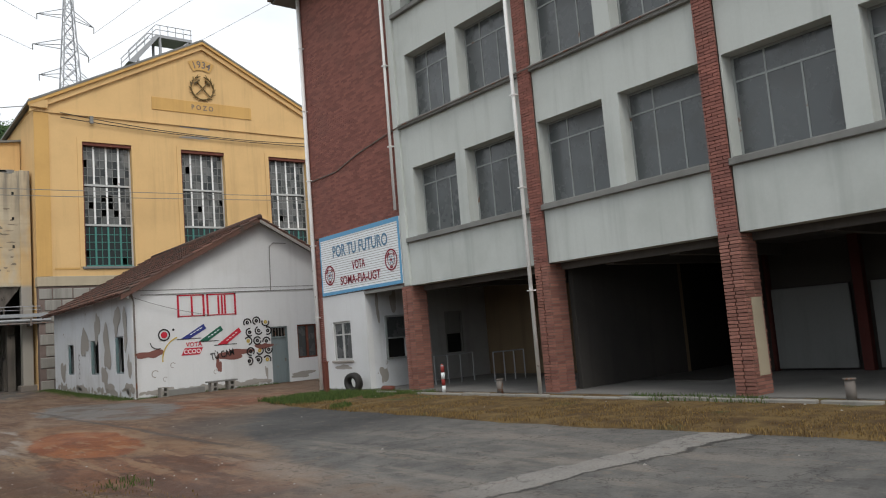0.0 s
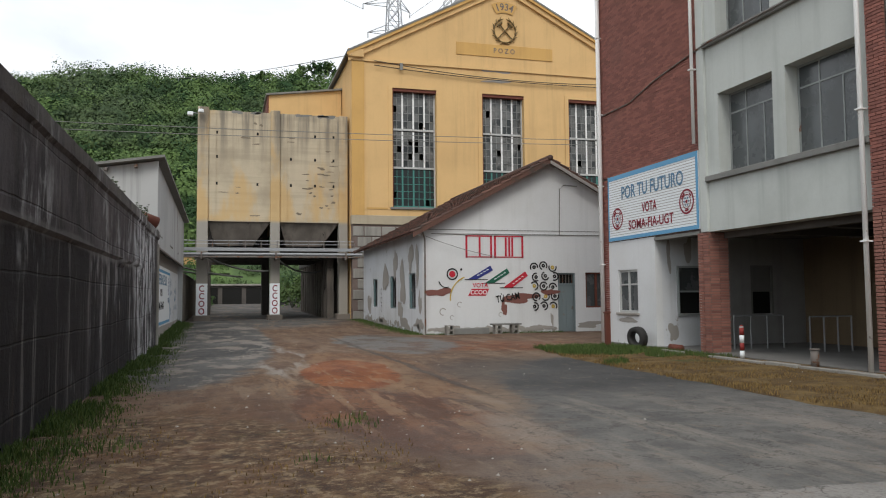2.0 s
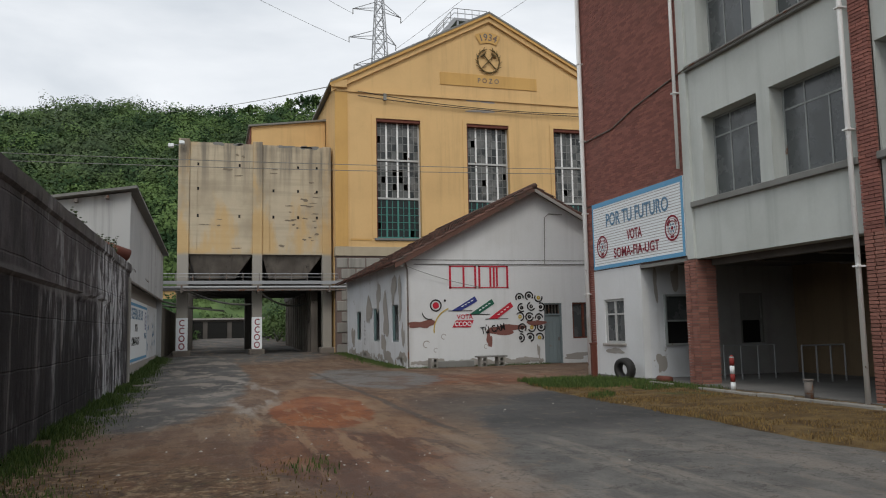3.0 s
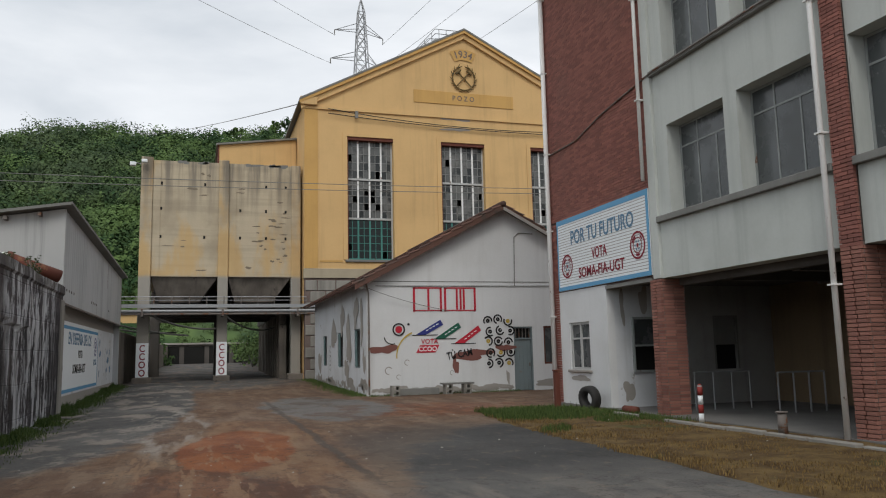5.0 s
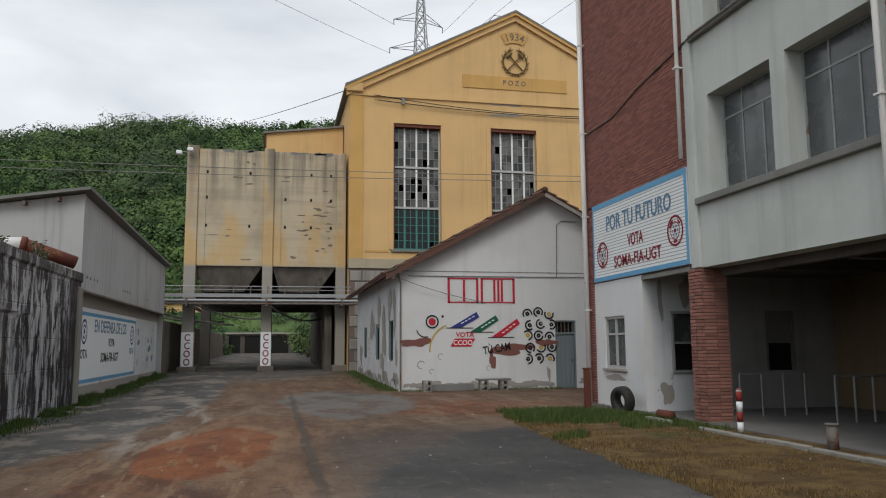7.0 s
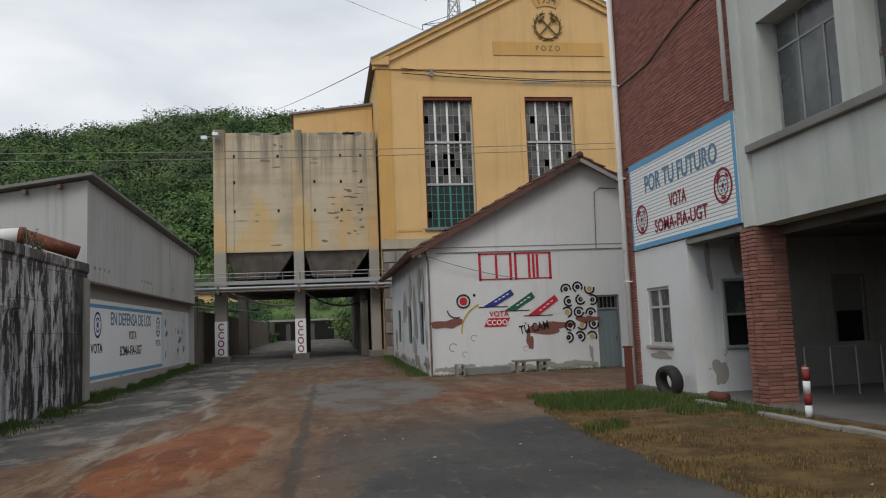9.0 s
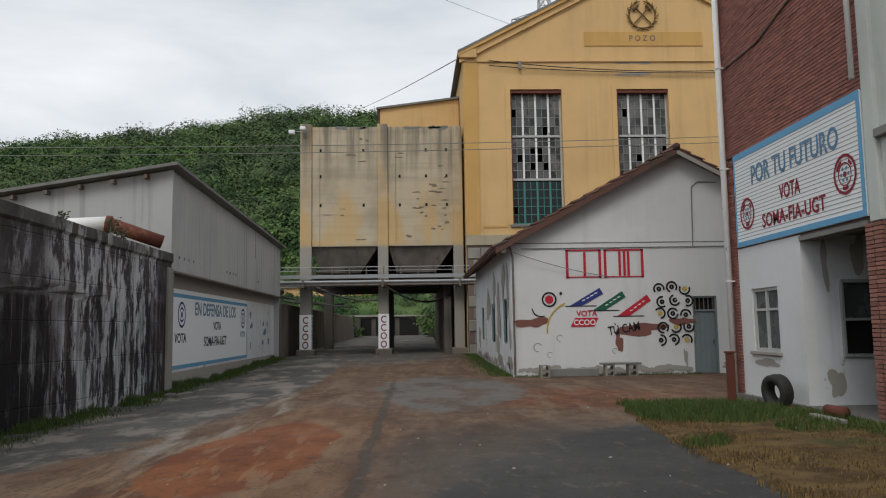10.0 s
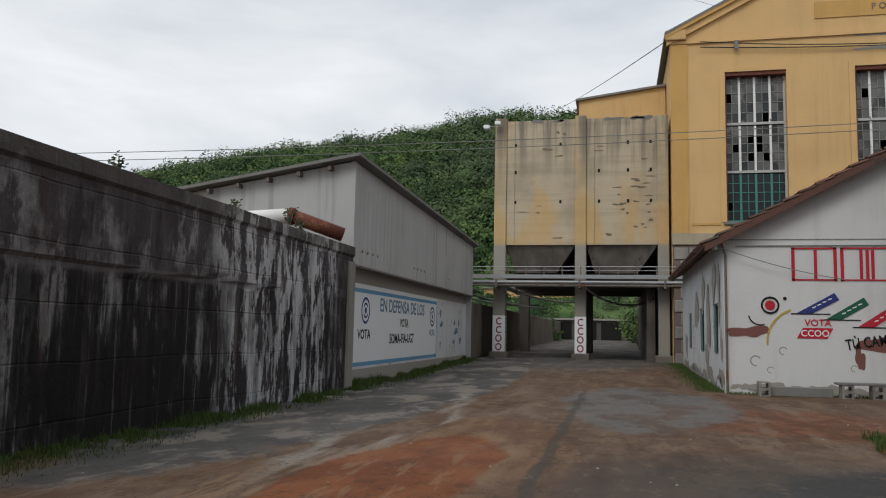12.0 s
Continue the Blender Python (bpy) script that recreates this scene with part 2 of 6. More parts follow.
RUBBER = RUBBER.done(RUBBER.mix(RUBBER.noise(9, 4), (0.018, 0.018, 0.018), (0.05, 0.048, 0.045)))


def sheet_material():
    m = Mat("grey_fibre_cement_sheet", 0.8)
    z = m.axis("Z")
    col = m.mix(m.step(m.noise(0.3, 4), 0.4, 0.7), (0.44, 0.445, 0.44), (0.37, 0.375, 0.37))
    col = m.mix(m.math("MULTIPLY", m.step(m.noise(1.5, 5, 0.6, (3, 3, 0.1)), 0.5, 0.72), 0.4), col, (0.16, 0.16, 0.155))
    return m.done(col, m.noise(15, 3), 0.1, 0.005)


SHEET = sheet_material()


def glass(name, base, rough=0.12):
    m = Mat(name, rough)
    m.b.inputs["Specular IOR Level"].default_value = 0.5
    dirt = m.step(m.noise(1.6, 6, 0.65), 0.35, 0.75)
    col = m.mix(dirt, base, tuple(0.5 * v + 0.06 for v in base))
    tint = m.mix(m.math("MULTIPLY", m.island(), 0.5), col, dark(base, 0.5))
    return m.done(tint, rough=m.step(dirt, 0, 1, rough, rough + 0.35))


OLD_FRAME = metal_paint("dull_glazing_bar", (0.24, 0.245, 0.235), (0.12, 0.10, 0.08), 0.4)
DARK_GLASS = Mat("black_broken_glass", 0.35).done((0.022, 0.028, 0.028))
OFFICE_GLASS = glass("dusty_dark_glass", (0.075, 0.085, 0.087), 0.16)


def hall_glass_material():
    m = Mat("grimy_hall_glass", 0.2)
    r = m.island()
    col = m.mix(m.step(r, 0.15, 0.95), (0.028, 0.032, 0.032), (0.125, 0.13, 0.125))
    return m.done(m.mix(m.step(m.noise(0.9, 5), 0.48, 0.62), col, (0.15, 0.15, 0.142)))


HALL_GLASS = hall_glass_material()
# indoor darkness put into the colour; BLACK also fills holes and far doors
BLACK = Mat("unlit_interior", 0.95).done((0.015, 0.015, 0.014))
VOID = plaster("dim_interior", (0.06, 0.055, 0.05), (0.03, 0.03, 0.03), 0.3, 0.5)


def paint(name, base, wear=0.3, under=(0.6, 0.6, 0.58)):
    m = Mat(name, 0.85)
    n = m.noise(5, 6, 0.68)
    return m.done(m.mix(m.step(n, 0.72 - 0.25 * wear, 0.80 - 0.25 * wear), base, under))


P_BLUE = paint("sky_blue_paint", (0.13, 0.33, 0.52), 0.35)
P_NAVY = paint("navy_paint", (0.035, 0.045, 0.20), 0.2)
P_GREEN = paint("green_paint", (0.02, 0.11, 0.07), 0.2)
P_RED = paint("red_paint", (0.48, 0.025, 0.045), 0.25)
P_MAROON = paint("maroon_paint", (0.22, 0.025, 0.04), 0.25)
P_BLACK = paint("black_paint", (0.015, 0.015, 0.015), 0.25)
P_GREYBLUE = paint("slate_blue_paint", (0.12, 0.22, 0.32), 0.4)
P_WHITE = paint("sign_white_paint", (0.76, 0.79, 0.80), 0.1, (0.55, 0.53, 0.5))
P_YELLOW = paint("yellow_paint", (0.5, 0.36, 0.06), 0.3)
P_PINK = paint("bare_red_plaster", (0.20, 0.085, 0.07), 0.1, (0.4, 0.3, 0.27))
SPALL = paint("broken_concrete", (0.20, 0.165, 0.12), 0.3, (0.34, 0.29, 0.21))
P_GREYPATCH = paint("bare_grey_plaster", (0.33, 0.31, 0.28), 0.2, (0.25, 0.22, 0.2))


def ground_material():
    m = Mat("yard_surface", 0.9)
    fine, mid, big = m.noise(26, 5, 0.7), m.noise(1.7, 6, 0.62), m.noise(0.28, 4, 0.55)
    m.b.inputs["Specular IOR Level"].default_value = 0.22
    warp = m.math("SUBTRACT", m.math("ADD", m.math("MULTIPLY", m.noise(0.55, 7, 0.64), 0.75), m.math("MULTIPLY", m.noise(2.6, 8, 0.7), 0.25)), 0.5)

    def patch(x, y, rx, ry, turn=0.0, ragged=1.0, soft=0.06):
        v = m.n.new("ShaderNodeVectorMath")
        v.operation = "LENGTH"
        c, s = math.cos(radians(turn)), math.sin(radians(turn))
        t = m.n.new("ShaderNodeMapping")
        t.vector_type = "TEXTURE"
        t.inputs["Location"].default_value = (x, y, 0)
        t.inputs["Rotation"].default_value = (0, 0, radians(turn))
        t.inputs["Scale"].default_value = (rx, ry, 1e4)
        m.l.new(m.co, t.inputs[0])
        m.l.new(t.outputs[0], v.inputs[0])
        d = m.math("ADD", v.outputs["Value"], m.math("MULTIPLY", warp, ragged))
        return m.step(d, 1 + soft, 1 - soft, 0, 1)

    asphalt = m.mix(m.step(big, 0.35, 0.65), (0.058, 0.059, 0.060), (0.092, 0.090, 0.087))
    asphalt = m.mix(m.math("MULTIPLY", m.step(mid, 0.45, 0.75), 0.45), asphalt, (0.12, 0.113, 0.104))
    soil = m.mix(m.step(mid, 0.35, 0.65), (0.092, 0.050, 0.031), (0.150, 0.092, 0.056))
    soil = m.mix(m.math("MULTIPLY", m.step(big, 0.4, 0.6), 0.5), soil, (0.115, 0.070, 0.046))
    dry = m.mix(m.step(mid, 0.38, 0.62), (0.066, 0.038, 0.024), (0.155, 0.10, 0.055))
    dry = m.mix(m.math("MULTIPLY", m.step(m.noise(4, 7, 0.72), 0.52, 0.64), 0.7), dry, (0.24, 0.175, 0.10))
    pale = (0.27, 0.235, 0.20)
    streaky = m.step(m.noise(0.8, 6, 0.62, (1.5, 0.22, 1)), 0.47, 0.6)
    red_earth = m.mix(m.step(mid, 0.42, 0.6), (0.125, 0.040, 0.018), (0.20, 0.078, 0.034))
    orange = m.mix(m.step(m.noise(0.9, 7, 0.66, (1, 0.5, 1)), 0.42, 0.58), (0.235, 0.082, 0.030), (0.165, 0.052, 0.021))
    sandy = (0.25, 0.165, 0.098)
    tracks = m.noise(1.1, 8, 0.68, (1.3, 0.30, 1), place=(2, 3, 0))
    # dusty soil lies over most of the yard; the tarmac shows in patches
    near = m.step(m.axis("Y"), 62, 44)
    col = m.mix(near, asphalt, m.mix(m.math("MULTIPLY", streaky, 0.35), soil, (0.18, 0.122, 0.082)))
    col = m.mix(m.math("MULTIPLY", patch(5.5, 28.6, 3.6, 2.6, -8, 1.0, 0.25), 0.7), col, red_earth)
    col = m.mix(patch(0.4, 56, 4.6, 12.0, 0, 0.3, 0.25), col, asphalt)
    col = m.mix(m.math("MULTIPLY", m.step(tracks, 0.52, 0.60), 0.6), col, (0.205, 0.145, 0.10))
    col = m.mix(m.math("MULTIPLY", m.step(tracks, 0.46, 0.38), 0.55), col, (0.075, 0.040, 0.026))
    left = patch(-3.1, 37.0, 2.5, 18.0, 0, 0.45, 0.05)
    col = m.mix(left, col, asphalt)
    blots = m.step(m.noise(0.75, 7, 0.66, (1.0, 0.55, 1), place=(9, 0, 0)), 0.50, 0.57)
    col = m.mix(m.math("MULTIPLY", m.math("MULTIPLY", left, blots), 0.6), col, pale)
    col = m.mix(m.math("MULTIPLY", m.math("MULTIPLY", patch(-0.9, 25.5, 0.75, 6.0, 2, 1.3, 0.2), streaky), 0.75), col, (0.29, 0.265, 0.235))
    island = m.math("MULTIPLY", patch(3.4, 31.2, 1.9, 5.4, 0, 1.5, 0.10), m.step(blots, 0, 1, 0.9, 0.6))
    col = m.mix(island, col, m.mix(blots, (0.13, 0.127, 0.122), (0.085, 0.083, 0.08)))
    # loose sand with darker wheel marks, then the wet-looking red patch
    sand = patch(0.95, 21.5, 1.25, 5.6, 3, 0.9, 0.10)
    col = m.mix(m.math("MULTIPLY", sand, 0.7), col, m.mix(m.step(tracks, 0.44, 0.56), (0.15, 0.075, 0.040), (0.215, 0.122, 0.066)))
    red = patch(0.25, 20.9, 1.0, 3.2, -4, 1.0, 0.06)
    col = m.mix(m.math("MULTIPLY", red, 0.92), col, orange)
    lip = m.math("MULTIPLY", patch(0.25, 20.9, 1.22, 3.7, -4, 1.0, 0.10), m.math("SUBTRACT", 1.0, red))
    col = m.mix(m.math("MULTIPLY", m.math("MULTIPLY", lip, streaky), 0.6), col, sandy)
    damp = patch(0.3, 14.1, 1.45, 3.1, 14, 1.1, 0.03)
    col = m.mix(m.math("MULTIPLY", damp, 0.8), col, (0.062, 0.030, 0.020))
    tail = patch(0.0, 14.9, 1.2, 3.4, 12, 1.0, 0.04)
    col = m.mix(m.math("MULTIPLY", tail, 0.85), col, m.mix(m.step(tracks, 0.45, 0.55), (0.088, 0.038, 0.022), (0.175, 0.082, 0.043)))
    stripe = m.step(m.noise(1.2, 7, 0.66, (2.4, 0.28, 1), place=(6, 1, 0)), 0.54, 0.58)
    col = m.mix(m.math("MULTIPLY", m.math("MULTIPLY", patch(0.2, 17.5, 1.7, 6.5, 8, 0.8, 0.2), stripe), 0.6), col, (0.255, 0.16, 0.095))
    # the broad sheet of dark tarmac in front of the offices, with a washed fringe
    sheet = patch(7.3, 7.0, 6.9, 17.6, 0, 0.35, 0.05)
    col = m.mix(m.math("MULTIPLY", sheet, 0.5), col, (0.205, 0.155, 0.115))
    col = m.mix(patch(7.3, 6.6, 6.2, 17.0, 0, 0.34, 0.035), col, asphalt)
    col = m.mix(m.math("MULTIPLY", patch(4.5, 9.5, 5.2, 6.0, 0, 0.8, 0.4), m.step(mid, 0.35, 0.6, 0.25, 0.7)), col, (0.17, 0.163, 0.152))
    col = m.mix(m.math("MULTIPLY", patch(4.6, 19.8, 2.9, 3.6, 0, 0.5, 0.35), 0.6), col, (0.045, 0.046, 0.047))
    col = m.mix(m.math("MULTIPLY", m.math("MULTIPLY", patch(3.2, 11.5, 2.6, 4.5, 20, 1.0, 0.4), streaky), 0.45), col, pale)
    # dry weedy ground beside the black wall
    dry_all = patch(-3.2, 8.6, 3.4, 7.6, 8, 0.62, 0.08)
    col = m.mix(dry_all, col, dry)
    col = m.mix(m.math("MULTIPLY", patch(-1.6, 13.4, 2.2, 3.0, 25, 1.0, 0.3), m.math("MULTIPLY", m.step(mid, 0.4, 0.7), 0.75)), col, (0.095, 0.044, 0.028))
    clod = m.noise(5.5, 8, 0.74)
    col = m.mix(m.math("MULTIPLY", dry_all, m.math("MULTIPLY", m.step(clod, 0.53, 0.58), 0.65)), col, (0.27, 0.20, 0.125))
    col = m.mix(m.math("MULTIPLY", dry_all, m.math("MULTIPLY", m.step(clod, 0.46, 0.41), 0.7)), col, (0.045, 0.024, 0.016))
    green = m.math("MULTIPLY", dry_all, m.step(m.noise(1.1, 6, 0.6, place=(4, 4, 0)), 0.60, 0.72))
    col = m.mix(m.math("MULTIPLY", green, 0.5), col, (0.06, 0.075, 0.022))
    # dark tarmac seam
    x = m.math("ADD", m.axis("X"), m.math("MULTIPLY", warp, 0.5))
    seam = m.math("MULTIPLY", m.step(m.math("ABSOLUTE", m.math("SUBTRACT", x, 1.82)), 0.12, 0.04), m.math("MULTIPLY", m.step(m.axis("Y"), 15.5, 17.5), m.step(m.axis("Y"), 37, 33)))
    col = m.mix(m.math("MULTIPLY", seam, 0.75), col, (0.055, 0.048, 0.042))
    # broken concrete strip across the yard
    y = m.math("ADD", m.math("ADD", m.axis("Y"), m.math("MULTIPLY", m.axis("X"), 0.06)), m.math("MULTIPLY", warp, 1.1))
    strip = m.math("MULTIPLY", m.step(m.math("ABSOLUTE", m.math("SUBTRACT", y, 9.6)), 0.34, 0.28), m.step(m.axis("X"), 1.0, 2.2))
    col = m.mix(m.math("MULTIPLY", strip, 0.8), col, m.mix(mid, (0.20, 0.19, 0.18), (0.32, 0.305, 0.28)))
    crack = m.math("MULTIPLY", m.step(m.math("ABSOLUTE", m.math("SUBTRACT", y, 9.25)), 0.05, 0.015), m.step(m.axis("X"), 0.6, 1.6))
    col = m.mix(m.math("MULTIPLY", crack, 0.8), col, (0.04, 0.038, 0.035))
    col = m.mix(m.math("MULTIPLY", m.step(fine, 0.45, 0.72), 0.45), col, (0.055, 0.048, 0.042))
    dirt = m.noise(3.4, 8, 0.72, (1.4, 0.7, 1), place=(1, 6, 0))
    col = m.mix(m.math("MULTIPLY", m.step(dirt, 0.56, 0.62), 0.32), col, (0.21, 0.16, 0.12))
    col = m.mix(m.math("MULTIPLY", m.step(dirt, 0.43, 0.37), 0.42), col, (0.042, 0.033, 0.027))
    cracks = m.step(m.math("ABSOLUTE", m.math("SUBTRACT", m.noise(0.6, 8, 0.62, place=(3, 3, 0)), 0.5)), 0.006, 0.002)
    col = m.mix(m.math("MULTIPLY", cracks, 0.55), col, (0.03, 0.027, 0.025))
    grit = m.noise(75, 3, 0.7)
    col = m.mix(m.math("MULTIPLY", m.step(grit, 0.58, 0.7), 0.35), col, (0.24, 0.22, 0.195))
    bump = m.math("ADD", m.math("MULTIPLY", fine, 0.5), m.math("MULTIPLY", mid, 0.8))
    rough = m.step(m.math("SUBTRACT", big, m.math("MULTIPLY", dry_all, 0.3)), 0.3, 0.7, 0.97, 0.72)
    return m.done(col, m.math("SUBTRACT", bump, m.math("ADD", seam, crack)), 0.5, 0.03, rough)


GROUND = ground_material()


def verge_material():
    m = Mat("dry_verge_turf", 0.95)
    mid = m.noise(1.8, 6, 0.62)
    col = m.mix(m.step(mid, 0.35, 0.65), (0.075, 0.042, 0.017), (0.19, 0.125, 0.046))
    col = m.mix(m.step(m.noise(0.5, 5, 0.6, place=(2, 5, 0)), 0.58, 0.66), col, (0.065, 0.08, 0.024))
    return m.done(m.mix(m.math("MULTIPLY", m.noise(22, 4), 0.5), col, (0.07, 0.05, 0.025)), m.noise(10, 6, 0.7), 0.8, 0.05)


VERGE = verge_material()


def leaf_material(name, a, b, c):
    """Leaf colour that changes from crown to crown, stand to stand, and a little from spray to spray."""
    m = Mat(name, 0.9)
    m.b.inputs["Specular IOR Level"].default_value = 0.12
    crown = m.noise(0.16, 2, 0.5)
    col = m.mix(m.step(crown, 0.38, 0.62), a, b)
    col = m.mix(m.math("MULTIPLY", m.step(m.noise(0.022, 4, 0.6), 0.45, 0.60), 0.6), col, c)
    col = m.mix(m.math("MULTIPLY", m.island(), 0.3), col, dark(a, 0.6))
    return m.done(col)


DARK_LEAF = leaf_material("dark_weed_leaves", (0.02, 0.03, 0.012), (0.04, 0.05, 0.02), (0.04, 0.04, 0.025))
WOODS = leaf_material("woodland_leaves", (0.030, 0.064, 0.026), (0.122, 0.190, 0.062), (0.080, 0.102, 0.062))
GRASS = Mat("grass_blades", 0.8)
GRASS = GRASS.done(GRASS.mix(GRASS.island(), (0.028, 0.06, 0.012), (0.095, 0.135, 0.032)))
DRY_GRASS = Mat("dry_grass_blades", 0.9)
DRY_GRASS = DRY_GRASS.done(DRY_GRASS.mix(DRY_GRASS.island(), (0.27, 0.18, 0.068), (0.075, 0.046, 0.02)))


# ---- building helpers ----
def thing(name, place, label, category, group="", kind=""):
    e = new(name)
    e.empty_display_size = 0.3
    e.location = place
    return tagged(e, label, category, group, kind)


def world_of(ob):
    return (world_of(ob.parent) @ ob.matrix_parent_inverse if ob.parent else Matrix()) @ ob.matrix_basis


def part(name, bm, material, parent=None, label="", smooth=False):
    """One mesh object in world coordinates, under a thing or a part."""
    if isinstance(bm, bmesh.types.BMesh):
        me = bpy.data.meshes.new(name)
        bm.to_mesh(me)
        bm.free()
    else:
        me = bm
    me.materials.clear()
    me.materials.append(material)
    if smooth:
        for p in me.polygons:
            p.use_smooth = True
    ob = new(name, me)
    if parent is not None:
        ob.parent = parent
        ob.matrix_parent_inverse = world_of(parent).inverted()
    return tagged(ob, label)


def solo(name, bm, material, label, category, group="", kind="", smooth=False):
    return tagged(part(name, bm, material, None, label, smooth), label, category, group, kind)


def box(bm, x0, x1, y0, y1, z0, z1, bevel=0.0):
    v = [bm.verts.new((x, y, z)) for z in (z0, z1) for y in (y0, y1) for x in (x0, x1)]
    fs = [bm.faces.new([v[i] for i in f]) for f in ((0, 2, 3, 1), (4, 5, 7, 6), (0, 1, 5, 4), (2, 6, 7, 3), (0, 4, 6, 2), (1, 3, 7, 5))]
    if bevel:
        bmesh.ops.bevel(bm, geom=list({e for f in fs for e in f.edges}), offset=bevel, segments=1, affect="EDGES")
    return bm


def boxes(*rows, bevel=0.0):
    bm = bmesh.new()
    for r in rows:
        box(bm, *r, bevel=bevel)
    return bm


def prism(points, axis, a, b):
    """A closed outline (u, z) carried along x or y from a to b."""
    bm = bmesh.new()
    put_at = (lambda u, z, w: (w, u, z)) if axis == "x" else (lambda u, z, w: (u, w, z))
    lo = [bm.verts.new(put_at(u, z, a)) for u, z in points]
    hi = [bm.verts.new(put_at(u, z, b)) for u, z in points]
    bm.faces.new(lo)
    bm.faces.new(list(reversed(hi)))
    for i in range(len(lo)):
        j = (i + 1) % len(lo)
        bm.faces.new((lo[j], lo[i], hi[i], hi[j]))
    bmesh.ops.recalc_face_normals(bm, faces=bm.faces)
    return bm


def rod(bm, a, b, r, sides=8, r2=None):
    a, b = Vector(a), Vector(b)
    q = (b - a).to_track_quat("Z", "Y")
    rings = []
    for p, rad in ((a, r), (b, r if r2 is None else r2)):
        rings.append([bm.verts.new(p + q @ Vector((rad * math.cos(t), rad * math.sin(t), 0))) for t in (2 * math.pi * i / sides for i in range(sides))])
    for i in range(sides):
        j = (i + 1) % sides
        bm.faces.new((rings[0][i], rings[0][j], rings[1][j], rings[1][i]))
    bm.faces.new(list(reversed(rings[0])))
    bm.faces.new(rings[1])
    return bm


def rods(rows, r, sides=6):
    bm = bmesh.new()
    for a, b in rows:
        rod(bm, a, b, r, sides)
    return bm


def tube(points, r, sides=6):
    """One swept tube through the points."""
    pts = [Vector(p) for p in points]
    bm, rings = bmesh.new(), []
    for i, p in enumerate(pts):
        d = (pts[min(i + 1, len(pts) - 1)] - pts[max(i - 1, 0)]).normalized()
        u = d.cross(Vector((0.13, 0.21, 1)) if abs(d.z) < 0.95 else Vector((1, 0.2, 0))).normalized()
        w = d.cross(u)
        rings.append([bm.verts.new(p + r * (math.cos(t) * u + math.sin(t) * w)) for t in (2 * math.pi * k / sides for k in range(sides))])
    for A, B in zip(rings[:-1], rings[1:]):
        for k in range(sides):
            bm.faces.new((A[k], A[(k + 1) % sides], B[(k + 1) % sides], B[k]))
    bm.faces.new(rings[0])
    bm.faces.new(rings[-1])
    bmesh.ops.recalc_face_normals(bm, faces=bm.faces)
    return bm


def sag(a, b, drop, n=14):
    a, b = Vector(a), Vector(b)
    return [a.lerp(b, i / n) - Vector((0, 0, drop * 4 * (i / n) * (1 - i / n))) for i in range(n + 1)]


def pierced(axis, w0, w1, u0, u1, z0, z1, holes):
    """One closed wall slab with openings. axis: the wall's normal; w0..w1 its thickness; holes: (u0, u1, z0, z1)."""
    us = sorted({u0, u1, *[u for h in holes for u in h[:2] if u0 < u < u1]})
    zs = sorted({z0, z1, *[z for h in holes for z in h[2:] if z0 < z < z1]})
    nu, nz = len(us) - 1, len(zs) - 1

    def solid(i, k):
        if not (0 <= i < nu and 0 <= k < nz):
            return False
        u, z = (us[i] + us[i + 1]) / 2, (zs[k] + zs[k + 1]) / 2
        return not any(h[0] <= u <= h[1] and h[2] <= z <= h[3] for h in holes)

    bm, made = bmesh.new(), {}

    def vert(i, k, side):
        if (i, k, side) not in made:
            w = (w0, w1)[side]
            made[i, k, side] = bm.verts.new((w, us[i], zs[k]) if axis == "x" else (us[i], w, zs[k]))
        return made[i, k, side]

    for i in range(nu):
        for k in range(nz):
            if not solid(i, k):
                continue
            for s in (0, 1):
                bm.faces.new([vert(i, k, s), vert(i + 1, k, s), vert(i + 1, k + 1, s), vert(i, k + 1, s)])
            for di, dk, a, c in ((-1, 0, (0, 0), (0, 1)), (1, 0, (1, 0), (1, 1)), (0, -1, (0, 0), (1, 0)), (0, 1, (0, 1), (1, 1))):
                if not solid(i + di, k + dk):
                    bm.faces.new([vert(i + a[0], k + a[1], 0), vert(i + c[0], k + c[1], 0), vert(i + c[0], k + c[1], 1), vert(i + a[0], k + a[1], 1)])
    bmesh.ops.recalc_face_normals(bm, faces=bm.faces)
    return bm


def letters(name, text, size, matrix, material, parent, stretch=1.0, label=""):
    """Painted words with Blender's own font, a thin raised film."""
    cu = bpy.data.curves.new("words", "FONT")
    cu.offset = 0.016 * size
    cu.body, cu.size, cu.extrude, cu.align_x, cu.resolution_u = text, size, 0.002, "CENTER", 3
    ob = new("words", cu)
    bpy.context.view_layer.update()
    me = bpy.data.meshes.new_from_object(ob.evaluated_get(bpy.context.evaluated_depsgraph_get()))
    bpy.data.objects.remove(ob)
    me.transform(matrix @ Matrix.Diagonal((stretch, 1, 1, 1)))
    return part(name, me, material, parent, label)


def basis(origin, right, out):
    r, o = Vector(right), Vector(out)
    m = Matrix((r, Vector((0, 0, 1)), o)).transposed().to_4x4()
    m.translation = origin
    return m


def facade_at(y, z, off=0.006):
    return basis((FX - off, y, z), (0, -1, 0), (-1, 0, 0))


def house_at(x, z, off=0.006):
    return basis((x, HY - off, z), (1, 0, 0), (0, -1, 0))


def flat(points, matrix, depth=0.004):
    """A thin painted film of any outline, in the plane of a matrix."""
    bm = bmesh.new()
    a = [bm.verts.new(matrix @ Vector((u, v, 0))) for u, v in points]
    b = [bm.verts.new(matrix @ Vector((u, v, depth))) for u, v in points]
    bm.faces.new(b)
    for i in range(len(a)):
        j = (i + 1) % len(a)
        bm.faces.new((a[i], a[j], b[j], b[i]))
    return bm


